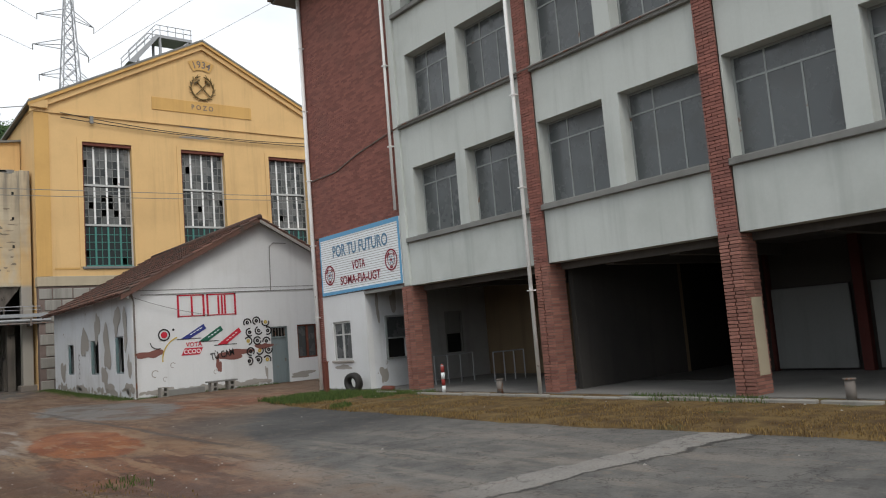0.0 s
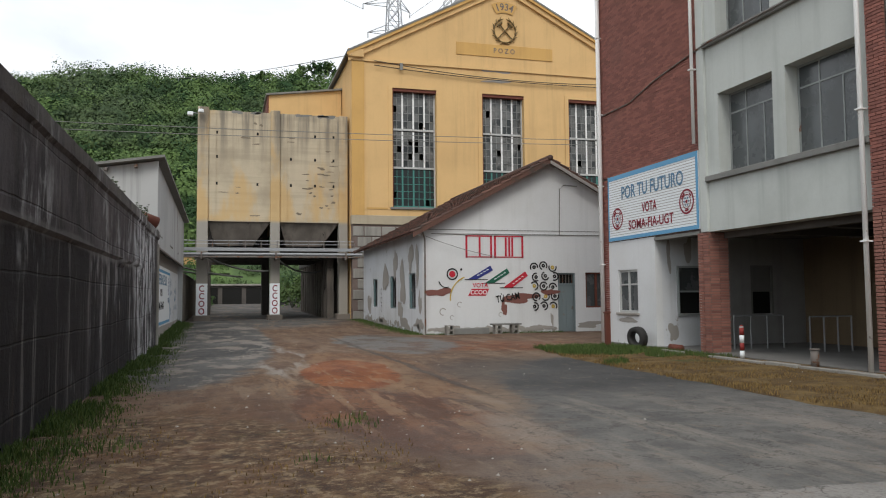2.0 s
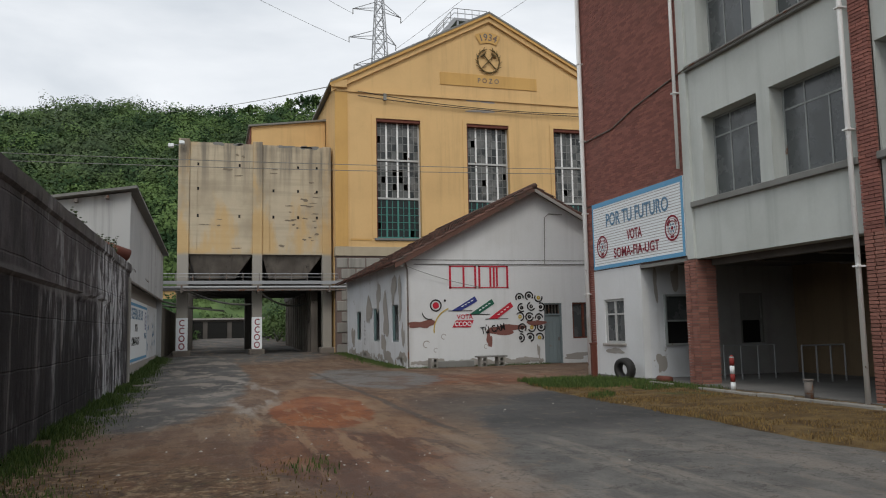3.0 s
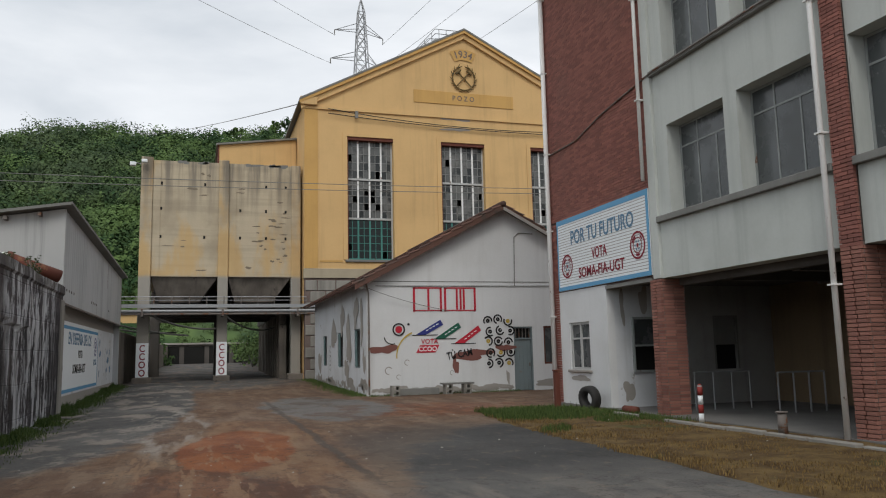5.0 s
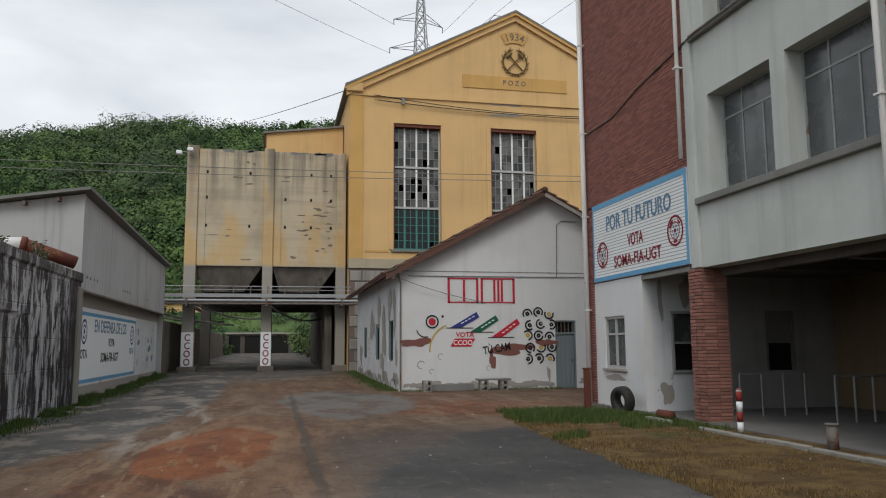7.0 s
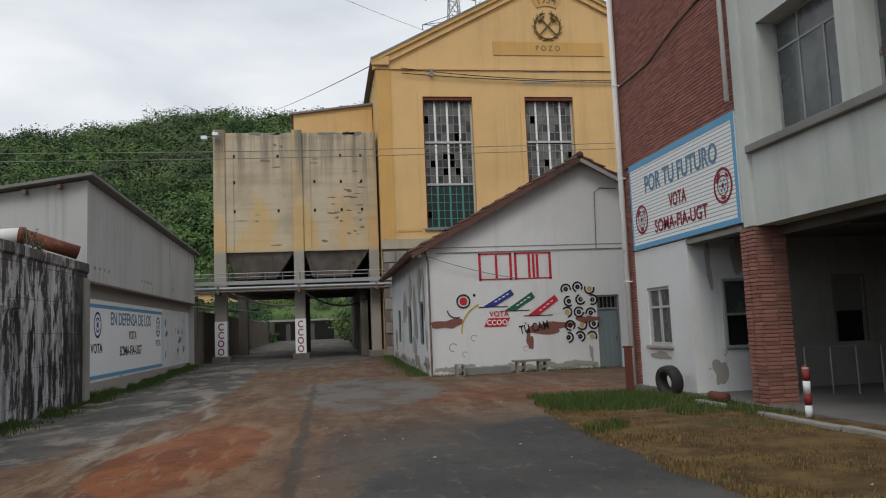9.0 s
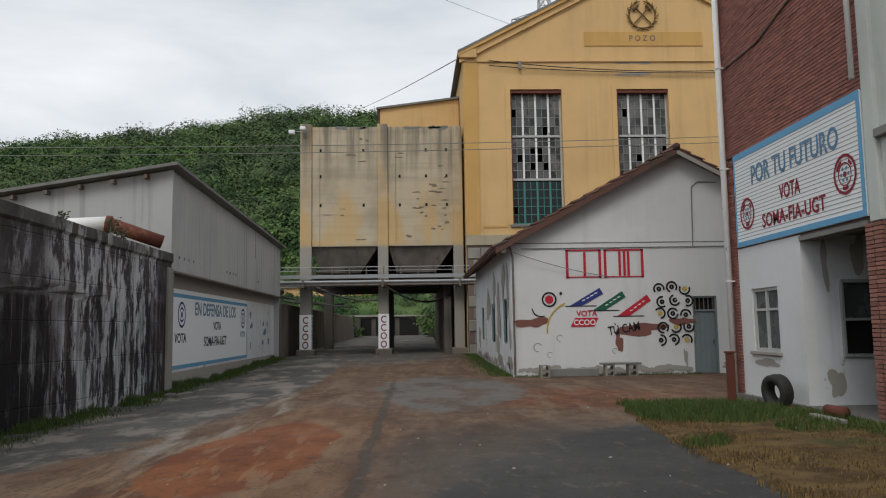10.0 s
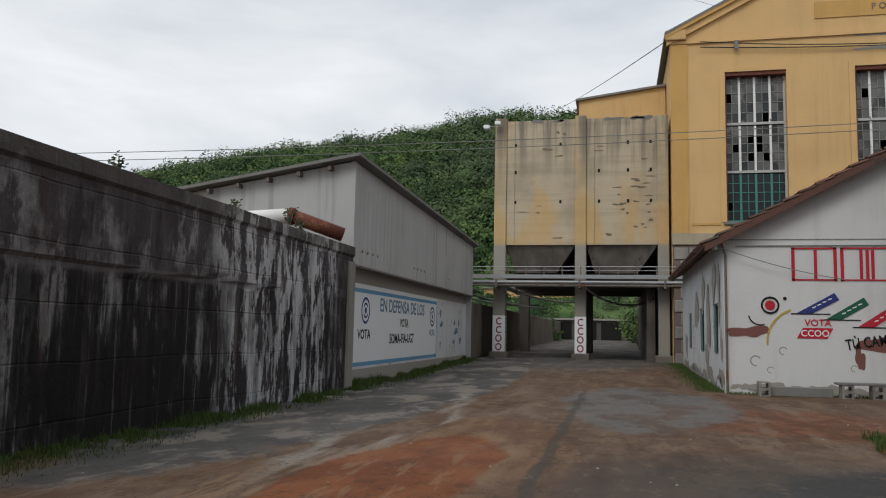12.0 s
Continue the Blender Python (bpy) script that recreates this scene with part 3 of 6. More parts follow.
def ring(bm, matrix, cx, cy, r0, r1, a0=0.0, a1=360.0, n=20, sx=1.0):
    for i in range(n):
        t0, t1 = radians(a0 + (a1 - a0) * i / n), radians(a0 + (a1 - a0) * (i + 1) / n)
        p = [(cx + sx * r * math.cos(t), cy + r * math.sin(t)) for r, t in ((r0, t0), (r1, t0), (r1, t1), (r0, t1))]
        if r0 == 0:
            p = p[1:]
        bm.faces.new([bm.verts.new(matrix @ Vector((u, v, 0.004))) for u, v in p])
    return bm


def blob(matrix, cx, cy, rx, ry, seed, n=28, rough=0.35, depth=0.004):
    rnd = random.Random(seed)
    ph = [rnd.uniform(0, 6.28) for _ in range(5)]
    pts = []
    for i in range(n):
        t = 2 * math.pi * i / n
        k = 1 + rough * sum(math.sin((j + 2) * t + ph[j]) / (j + 1.5) for j in range(5))
        pts.append((cx + rx * k * math.cos(t), cy + ry * k * math.sin(t)))
    return flat(pts, matrix, depth)


FX = 9.78     # front of the office block
HY = 35.97    # front of the white house
GY = 53.6     # front of the yellow hall
PY = 54.6     # front of the concrete bunker
LX = -4.55    # face of the black wall


# ---- ground ----
def lift(x, y):
    """The yard is level and climbs a little towards the bunker."""
    t = min(1.0, max(0.0, (y - 36) / 18))
    side = min(1.0, max(0.0, (-1.5 - x) / 3.0)) if y < 60 else 0.0
    far = 0.65 * min(1.0, max(0.0, (y - 60) / 56))
    return far + 0.22 * t * t * (3 - 2 * t) - 0.05 * side * (1 - t) + 0.012 * math.sin(x * 0.9) * math.sin(y * 0.6)


def build_ground():
    xs = sorted({-2500.0, -900.0, -300.0, -120.0, -60.0, -30.0, 40.0, 70.0, 150.0, 400.0, 1000.0, 2500.0, *[-16 + 0.8 * i for i in range(61)]})
    ys = sorted({-2500.0, -900.0, -300.0, -100.0, -40.0, -15.0, 110.0, 140.0, 300.0, 900.0, 3000.0, *[-8 + 0.8 * i for i in range(116)]})
    vs = [(x, y, lift(x, y)) for y in ys for x in xs]
    w = len(xs)
    fs = [(j * w + i, j * w + i + 1, (j + 1) * w + i + 1, (j + 1) * w + i) for j in range(len(ys) - 1) for i in range(w - 1)]
    me = bpy.data.meshes.new("ground")
    me.from_pydata(vs, [], fs)
    tagged(part("ground", me, GROUND, None, "", True), "worn grey tarmac yard with rust-red soil and dry weeds", "ground", kind="structure")


build_ground()


# ---- office block ----
STOREYS = [(4.68, 6.75), (8.21, 10.28), (11.74, 13.81)]
PIERS = [21.97, 16.2, 11.07, 5.75, 0.45, -4.85, -10.15, -15.45]
TOP = 14.55
PWX0, PWX1 = 13.05, 13.85


def office_window(parent, y0, y1, z0, z1):
    """A steel window: frame, transom, two mullions, dusty panes."""
    GX = FX + 0.40
    w = part("window", boxes((GX, GX + 0.05, y0, y0 + 0.05, z0, z1), (GX, GX + 0.05, y1 - 0.05, y1, z0, z1),
                             (GX, GX + 0.05, y0 + 0.05, y1 - 0.05, z0, z0 + 0.05), (GX, GX + 0.05, y0 + 0.05, y1 - 0.05, z1 - 0.05, z1)), GREY_FRAME, parent)
    zt = z1 - 0.52
    part("transom", boxes((GX + 0.005, GX + 0.045, y0 + 0.05, y1 - 0.05, zt - 0.02, zt + 0.02)), GREY_FRAME, w)
    cuts = [y0 + (y1 - y0) * f for f in (0.36, 0.68)]
    for c in cuts:
        part("mullion", boxes((GX + 0.005, GX + 0.045, c - 0.018, c + 0.018, z0 + 0.05, zt - 0.02)), GREY_FRAME, w)
    part("mullion", boxes((GX + 0.005, GX + 0.045, cuts[1] - 0.018, cuts[1] + 0.018, zt + 0.02, z1 - 0.05)), GREY_FRAME, w)
    for a, b, c, d in [(y0 + 0.05, cuts[0], z0, zt), (cuts[0], cuts[1], z0, zt), (cuts[1], y1 - 0.05, z0, zt), (y0 + 0.05, cuts[1], zt, z1), (cuts[1], y1 - 0.05, zt, z1)]:
        part("pane", boxes((GX + 0.02, GX + 0.026, a, b, c + 0.02, d - 0.02)), OFFICE_GLASS, w)


def build_office():
    o = thing("office_building", (FX + 5, 0, 0), "three-storey office block of red brick and grey render", "building")
    # upper storeys, bay by bay
    for n, (hi, lo) in enumerate(zip(PIERS[:-1], PIERS[1:])):
        a, b = lo + 0.22, hi - 0.22
        if n == 0:
            wins = [(19.22, 21.27), (16.72, 18.80)]
        else:
            mid = (a + b) / 2
            wins = [(mid + 0.23, b - 0.04), (a + 0.02, mid - 0.23)]
        holes = [(u, v, z0, z1) for u, v in wins for z0, z1 in STOREYS]
        part("wall_panel", pierced("x", FX + 0.06, FX + 0.48, a, b, 3.22, TOP, holes), GREY_RENDER, o)
        for z0, z1 in STOREYS:
            part("sill", boxes((FX - 0.06, FX + 0.06, a, b, z0 - 0.16, z0 - 0.02), bevel=0.012), SILL, o)
            if n < 4:
                for u, v in wins:
                    office_window(o, u, v, z0, z1)
                    part("sill", boxes((FX + 0.06, FX + 0.40, u, v, z0, z0 + 0.012)), SILL, o)
        # dark sheet behind the glass stands for the dim room
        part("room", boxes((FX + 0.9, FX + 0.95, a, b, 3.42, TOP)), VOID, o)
        # soffit darkened in its colour to match the shaded porch
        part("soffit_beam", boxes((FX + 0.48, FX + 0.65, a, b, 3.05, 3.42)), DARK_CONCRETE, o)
    # pale corner column beside the brick panel
    part("corner_column", boxes((FX - 0.02, FX + 0.34, 21.75, 22.05, 3.22, TOP), bevel=0.01), GREY_RENDER, o)
    # brick end panel backing, ceiling, floor slabs, roof
    part("brick_backing", boxes((FX + 0.05, FX + 0.35, 22.05, 27.55, 3.28, TOP)), MORTAR, o)
    part("end_wall", boxes((FX + 0.05, 21.5, 27.55, 27.8, 0, TOP)), MORTAR, o)
    part("end_wall", boxes((FX + 0.05, 21.5, -15.9, -15.6, 0, TOP)), GREY_RENDER, o)
    part("rear_wall", boxes((21.5, 21.8, -15.9, 27.8, 0, TOP)), GREY_RENDER, o)
    # ceiling and beams: porch shade put into the dark concrete
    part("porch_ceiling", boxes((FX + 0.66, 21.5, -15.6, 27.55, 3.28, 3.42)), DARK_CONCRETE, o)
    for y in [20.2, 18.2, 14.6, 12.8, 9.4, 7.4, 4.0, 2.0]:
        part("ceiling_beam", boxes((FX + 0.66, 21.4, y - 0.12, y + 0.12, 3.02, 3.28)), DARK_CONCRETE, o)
    part("roof", boxes((FX - 0.75, 22.4, -16.5, 28.35, TOP, TOP + 0.22), bevel=0.02), SILL, o)
    part("gutter", boxes((FX - 0.92, FX - 0.75, -16.5, 28.35, TOP + 0.05, TOP + 0.2), bevel=0.03), STEEL, o)
    # slab colour lowered for the shade inside the porch
    part("floor_slab", boxes((FX - 0.10, 21.5, -15.6, 27.55, -0.1, 0.09)), SHADED_FLOOR, o)
    # piers up to the roof: cores here, bricks further down
    for y in PIERS:
        if y != PIERS[0]:
            part("pier_core", boxes((FX + 0.03, FX + 0.33, y - 0.18, y + 0.18, 3.2, TOP)), MORTAR, o)
        part("pier_core", boxes((FX + 0.03, FX + 0.60, y - 0.20, y + 0.20, 0.05, 3.27)), MORTAR, o)
    # patched render on one pier
    part("pier_patch", boxes((FX + 0.16, FX + 0.52, 10.842, 10.858, 0.45, 1.95)), BEIGE, o, "patch of bare beige render")
    # porch: booth wall, recess, back wall
    part("booth_wall", pierced("x", FX + 0.02, FX + 0.24, 24.4, 27.45, 0.0, 3.30, [(25.42, 26.62, 1.05, 2.38)]), WHITE, o)
    part("booth_wall", pierced("y", 24.4, 24.6, FX + 0.24, 11.9, 0.09, 3.28, [(10.55, 11.35, 1.02, 2.4)]), WHITE_OLD, o)
    # deeper stretch of the same wall, in the shade-darkened limewash
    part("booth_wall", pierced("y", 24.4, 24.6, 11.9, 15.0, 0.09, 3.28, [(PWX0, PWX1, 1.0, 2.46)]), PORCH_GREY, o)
    pw = part("porch_window", boxes((PWX0, PWX0 + 0.06, 24.40, 24.5, 1.0, 2.46), (PWX1 - 0.06, PWX1, 24.40, 24.5, 1.0, 2.46), (PWX0 + 0.06, PWX1 - 0.06, 24.40, 24.5, 2.4, 2.46), (PWX0 + 0.06, PWX1 - 0.06, 24.40, 24.5, 1.66, 1.72)), SILL, o, "dark hatch with a boarded upper half")
    part("board", boxes((PWX0 + 0.06, PWX1 - 0.06, 24.45, 24.48, 1.72, 2.4)), SILL, pw)
    part("opening", boxes((PWX0, PWX1, 24.55, 24.58, 1.0, 1.7)), BLACK, pw)
    part("porch_lamp", boxes((13.6, 13.75, 19.2, 21.2, 3.05, 3.16), bevel=0.02), STEEL, o, "unlit batten lamp")
    part("booth_lintel", boxes((FX + 0.0, FX + 0.3, 22.15, 24.4, 3.18, 3.27)), SILL, o)
    # back wall in the beige copy darkened for porch shade
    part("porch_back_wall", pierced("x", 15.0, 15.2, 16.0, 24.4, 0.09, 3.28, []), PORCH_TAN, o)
    # hall walls and partitions hold the bays' darkness in their near-black colour
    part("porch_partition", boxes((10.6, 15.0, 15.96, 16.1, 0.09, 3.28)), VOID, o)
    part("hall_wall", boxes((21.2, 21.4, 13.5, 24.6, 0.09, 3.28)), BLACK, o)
    # dark sheet laid on the slab as shade over the inner floor
    part("hall_floor_shade", boxes((12.6, 21.2, 13.5, 15.9, 0.09, 0.10)), VOID, o)
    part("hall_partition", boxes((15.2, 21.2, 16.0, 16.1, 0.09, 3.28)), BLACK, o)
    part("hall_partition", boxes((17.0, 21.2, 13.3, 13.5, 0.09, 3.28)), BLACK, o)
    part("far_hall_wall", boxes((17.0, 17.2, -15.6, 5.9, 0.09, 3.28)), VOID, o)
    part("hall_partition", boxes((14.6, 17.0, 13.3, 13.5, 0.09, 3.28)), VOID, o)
    # white boards between red posts behind the third bay, colours darkened for shade
    for a, b in ((11.25, 13.2), (8.7, 10.75), (6.2, 8.3)):
        part("wall_board", boxes((14.92, 14.98, a, b, 0.15, 2.15), bevel=0.006), SHADED_BOARD, o, "large grey board, darkened for the dim bay")
    for y in (13.35, 11.0, 8.5, 6.0):
        part("red_post", boxes((14.85, 15.05, y - 0.12, y + 0.12, 0.09, 3.28), bevel=0.01), SHADED_RED, o)
    # wall behind them near-black, indoor shade put into its colour
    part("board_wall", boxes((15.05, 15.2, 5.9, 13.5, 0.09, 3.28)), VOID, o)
    # booth window
    w = part("booth_window", boxes((FX + 0.06, FX + 0.13, 25.42, 25.49, 1.05, 2.38), (FX + 0.06, FX + 0.13, 26.55, 26.62, 1.05, 2.38),
                                   (FX + 0.06, FX + 0.13, 25.49, 26.55, 1.05, 1.12), (FX + 0.06, FX + 0.13, 25.49, 26.55, 2.31, 2.38),
                                   (FX + 0.06, FX + 0.13, 25.98, 26.06, 1.12, 2.31), (FX + 0.07, FX + 0.12, 25.49, 25.98, 1.9, 1.95), (FX + 0.07, FX + 0.12, 26.06, 26.55, 1.9, 1.95)), WHITE_FRAME, o, "white-painted casement window")
    for a, b, c, d in ((25.49, 25.98, 1.12, 1.9), (26.06, 26.55, 1.12, 1.9), (25.49, 25.98, 1.95, 2.31), (26.06, 26.55, 1.95, 2.31)):
        part("pane", boxes((FX + 0.10, FX + 0.106, a, b, c, d)), OFFICE_GLASS, w)
    part("booth_sill", boxes((FX - 0.05, FX + 0.06, 25.35, 26.7, 0.98, 1.05), bevel=0.01), P_GREYPATCH, o)
    # counter hatch on the recess wall
    h = part("hatch_frame", boxes((10.5, 10.55, 24.33, 24.42, 0.98, 2.44), (11.35, 11.4, 24.33, 24.42, 0.98, 2.44), (10.55, 11.35, 24.33, 24.42, 0.98, 1.04), (10.55, 11.35, 24.33, 24.42, 2.38, 2.44), (10.55, 11.35, 24.33, 24.42, 1.66, 1.71)), GREY_FRAME, o, "metal counter hatch")
    part("pane", boxes((10.55, 11.35, 24.44, 24.45, 1.71, 2.38)), OFFICE_GLASS, h)
    part("hatch_opening", boxes((10.55, 11.35, 24.56, 24.59, 1.04, 1.66)), BLACK, h)
    # stains where render has come off
    part("plaster_scar", blob(facade_at(26.05, 0.82, -0.016), 0, 0, 0.42, 0.10, 3), P_GREYPATCH, o)
    part("plaster_scar", blob(basis((10.25, 24.396, 2.75), (1, 0, 0), (0, -1, 0)), 0, 0, 0.07, 0.45, 5), P_GREYPATCH, o)
    part("plaster_scar", blob(basis((10.9, 24.396, 2.9), (1, 0, 0), (0, -1, 0)), 0, 0, 0.16, 0.3, 6), P_GREYPATCH, o)
    part("plaster_scar", blob(basis((10.35, 24.396, 0.5), (1, 0, 0), (0, -1, 0)), 0, 0, 0.14, 0.3, 7), P_GREYPATCH, o)
    # downpipes
    for y, r in ((27.45, 0.07), (16.52, 0.05), (22.12, 0.045)):
        low = 0.05 if y != 22.12 else 5.6
        p = part("downpipe", rod(bmesh.new(), (FX - 0.11, y, low), (FX - 0.11, y, TOP), r, 10), PIPE_WHITE, o, "white-painted downpipe", True)
        for z in (2.6, 5.2, 7.6, 10.2, 12.6):
            if z > low:
                part("clamp", boxes((FX - 0.185, FX + 0.02, y - 0.075, y + 0.075, z - 0.015, z + 0.015)), PIPE_WHITE, p)
    part("cable", tube([(FX - 0.03, 27.4, 7.55), (FX - 0.03, 25.6, 7.55), (FX - 0.03, 24.2, 7.85), (FX - 0.03, 22.1, 8.1), (FX - 0.09, 21.5, 8.12), (FX - 0.09, 5.0, 8.15)], 0.02), STEEL, o)
    # glazed sign panel with its painted words
    s = part("election_sign", boxes((FX - 0.02, FX + 0.05, 22.1, 27.1, 3.33, 5.42)), P_WHITE, o, "white painted brick panel with blue border")
    part("border", boxes((FX - 0.03, FX - 0.021, 22.1, 27.1, 5.28, 5.42), (FX - 0.03, FX - 0.021, 22.1, 27.1, 3.33, 3.44), (FX - 0.03, FX - 0.021, 22.1, 22.2, 3.44, 5.28), (FX - 0.03, FX - 0.021, 27.04, 27.1, 3.44, 5.28)), P_BLUE, s)
    for z in [3.5 + 0.078 * i for i in range(23)]:
        part("joint", boxes((FX - 0.0235, FX - 0.021, 22.2, 27.04, z, z + 0.016)), P_GREYPATCH, s)
    letters("lettering", "POR TU FUTURO", 0.56, facade_at(24.5, 4.62, 0.03), P_GREYBLUE, s, 0.80)
    letters("lettering", "VOTA", 0.42, facade_at(24.58, 4.08, 0.03), P_MAROON, s, 0.72)
    letters("lettering", "SOMA-FIA-UGT", 0.40, facade_at(24.55, 3.62, 0.03), P_MAROON, s, 0.92)
    for y, z in ((26.5, 4.02), (22.65, 4.12)):
        for r0, r1, a0, a1 in ((0.295, 0.35, 0, 360), (0.18, 0.205, 0, 360), (0.0, 0.05, 0, 360), (0.22, 0.27, 30, 60), (0.21, 0.27, 110, 160), (0.21, 0.27, 250, 290)):
            part("emblem", ring(bmesh.new(), facade_at(y, z, 0.026), 0, 0, r0, r1, a0, a1, 20), P_MAROON, s, "round dark-red emblem")
        for k in range(6):
            part("emblem", ring(bmesh.new(), facade_at(y, z, 0.026), 0.11 * math.cos(k * 1.047), 0.11 * math.sin(k * 1.047), 0.0, 0.032, 0, 360, 8), P_GREYBLUE, s)
    return o


OFFICE = build_office()


def porch_rail(x0, x1, y):
    t = thing("metal_railing", ((x0 + x1) / 2, y, 0.09), "thin grey tubular barrier standing in the porch", "railing", "porch barriers")
    part("rail", rods([((x0, y, 1.0), (x1, y, 1.0))], 0.022), GALV, t)
    for i in range(4):
        x = x0 + (x1 - x0) * i / 3
        part("post", rods([((x, y, 0.09), (x, y, 1.0))], 0.022), GALV, t)


porch_rail(11.1, 12.7, 22.6)
porch_rail(12.1, 13.4, 20.9)

BX, BY = 9.35, 19.95
post = thing("bollard", (BX, BY, 0.05), "red and white striped metal post on the verge", "bollard")
part("post", rod(bmesh.new(), (BX, BY, 0.02), (BX, BY, 0.84), 0.05, 12), GREY_FRAME, post, "", True)
for z in (0.10, 0.46):
    part("stripe", rod(bmesh.new(), (BX, BY, z), (BX, BY, z + 0.17), 0.053, 12), P_WHITE, post, "", True)
for z in (0.28, 0.64):
    part("stripe", rod(bmesh.new(), (BX, BY, z), (BX, BY, z + 0.17), 0.053, 12), RED_PAINT, post, "", True)
part("cap", rod(bmesh.new(), (BX, BY, 0.84), (BX, BY, 0.87), 0.05, 12, 0.02), RED_PAINT, post, "", True)
for y in (17.8, 9.0):
    st = thing("stub_post", (9.5, y, 0.05), "short rusty steel stub post by the porch", "bollard", "stub posts")
    part("post", rod(bmesh.new(), (9.5, y, 0.02), (9.5, y, 0.42), 0.085, 12), STEEL, st, "", True)
    part("cap", rod(bmesh.new(), (9.5, y, 0.42), (9.5, y, 0.45), 0.105, 12), STEEL, st, "", True)
rp = thing("rusty_post", (8.79, 25.5, 0), "dark rust-red steel post in the grass", "post")
part("post", boxes((8.72, 8.86, 25.43, 25.57, 0, 1.05), bevel=0.01), RUST_PIPE, rp)
part("cap", boxes((8.70, 8.88, 25.41, 25.59, 1.05, 1.09), bevel=0.01), RUST_PIPE, rp)


def tyre():
    """A worn car tyre leaning on the booth wall."""
    profile = [(0.175, 0.10), (0.22, 0.125), (0.285, 0.128), (0.325, 0.10), (0.335, 0.0), (0.325, -0.10), (0.285, -0.128), (0.22, -0.125), (0.175, -0.10), (0.20, 0.0)]
    bm, n = bmesh.new(), 40
    rows = []
    for i in range(n):
        t = 2 * math.pi * i / n
        rows.append([bm.verts.new(((r - (0.008 if 0.31 < r and i % 2 else 0)) * math.cos(t), w, r * math.sin(t))) for r, w in profile])
    for i in range(n):
        for k in range(len(profile)):
            j, l = (i + 1) % n, (k + 1) % len(profile)
            bm.faces.new((rows[i][k], rows[i][l], rows[j][l], rows[j][k]))
    bmesh.ops.recalc_face_normals(bm, faces=bm.faces)
    bm.transform(pose(9.36, 24.75, 0.335, 0, 0, 0) @ pose(0, 0, 0, 5, 0, -74))
    solo("tyre", bm, RUBBER, "worn black car tyre leaning against the white booth", "tyre", smooth=True)


tyre()
bk = thing("rubble_pipe", (9.5, 23.2, 0), "short broken clay pipe lying by the booth", "pipe")
part("pipe", rod(bmesh.new(), (9.45, 23.15, 0.15), (9.55, 22.75, 0.14), 0.10, 12), RUST_PIPE, bk, "", True)


# ---- white house ----
HX0, HX1, HB = 5.76, 17.16, 50.6
APEX, EAVE = (11.46, 7.55), 4.5


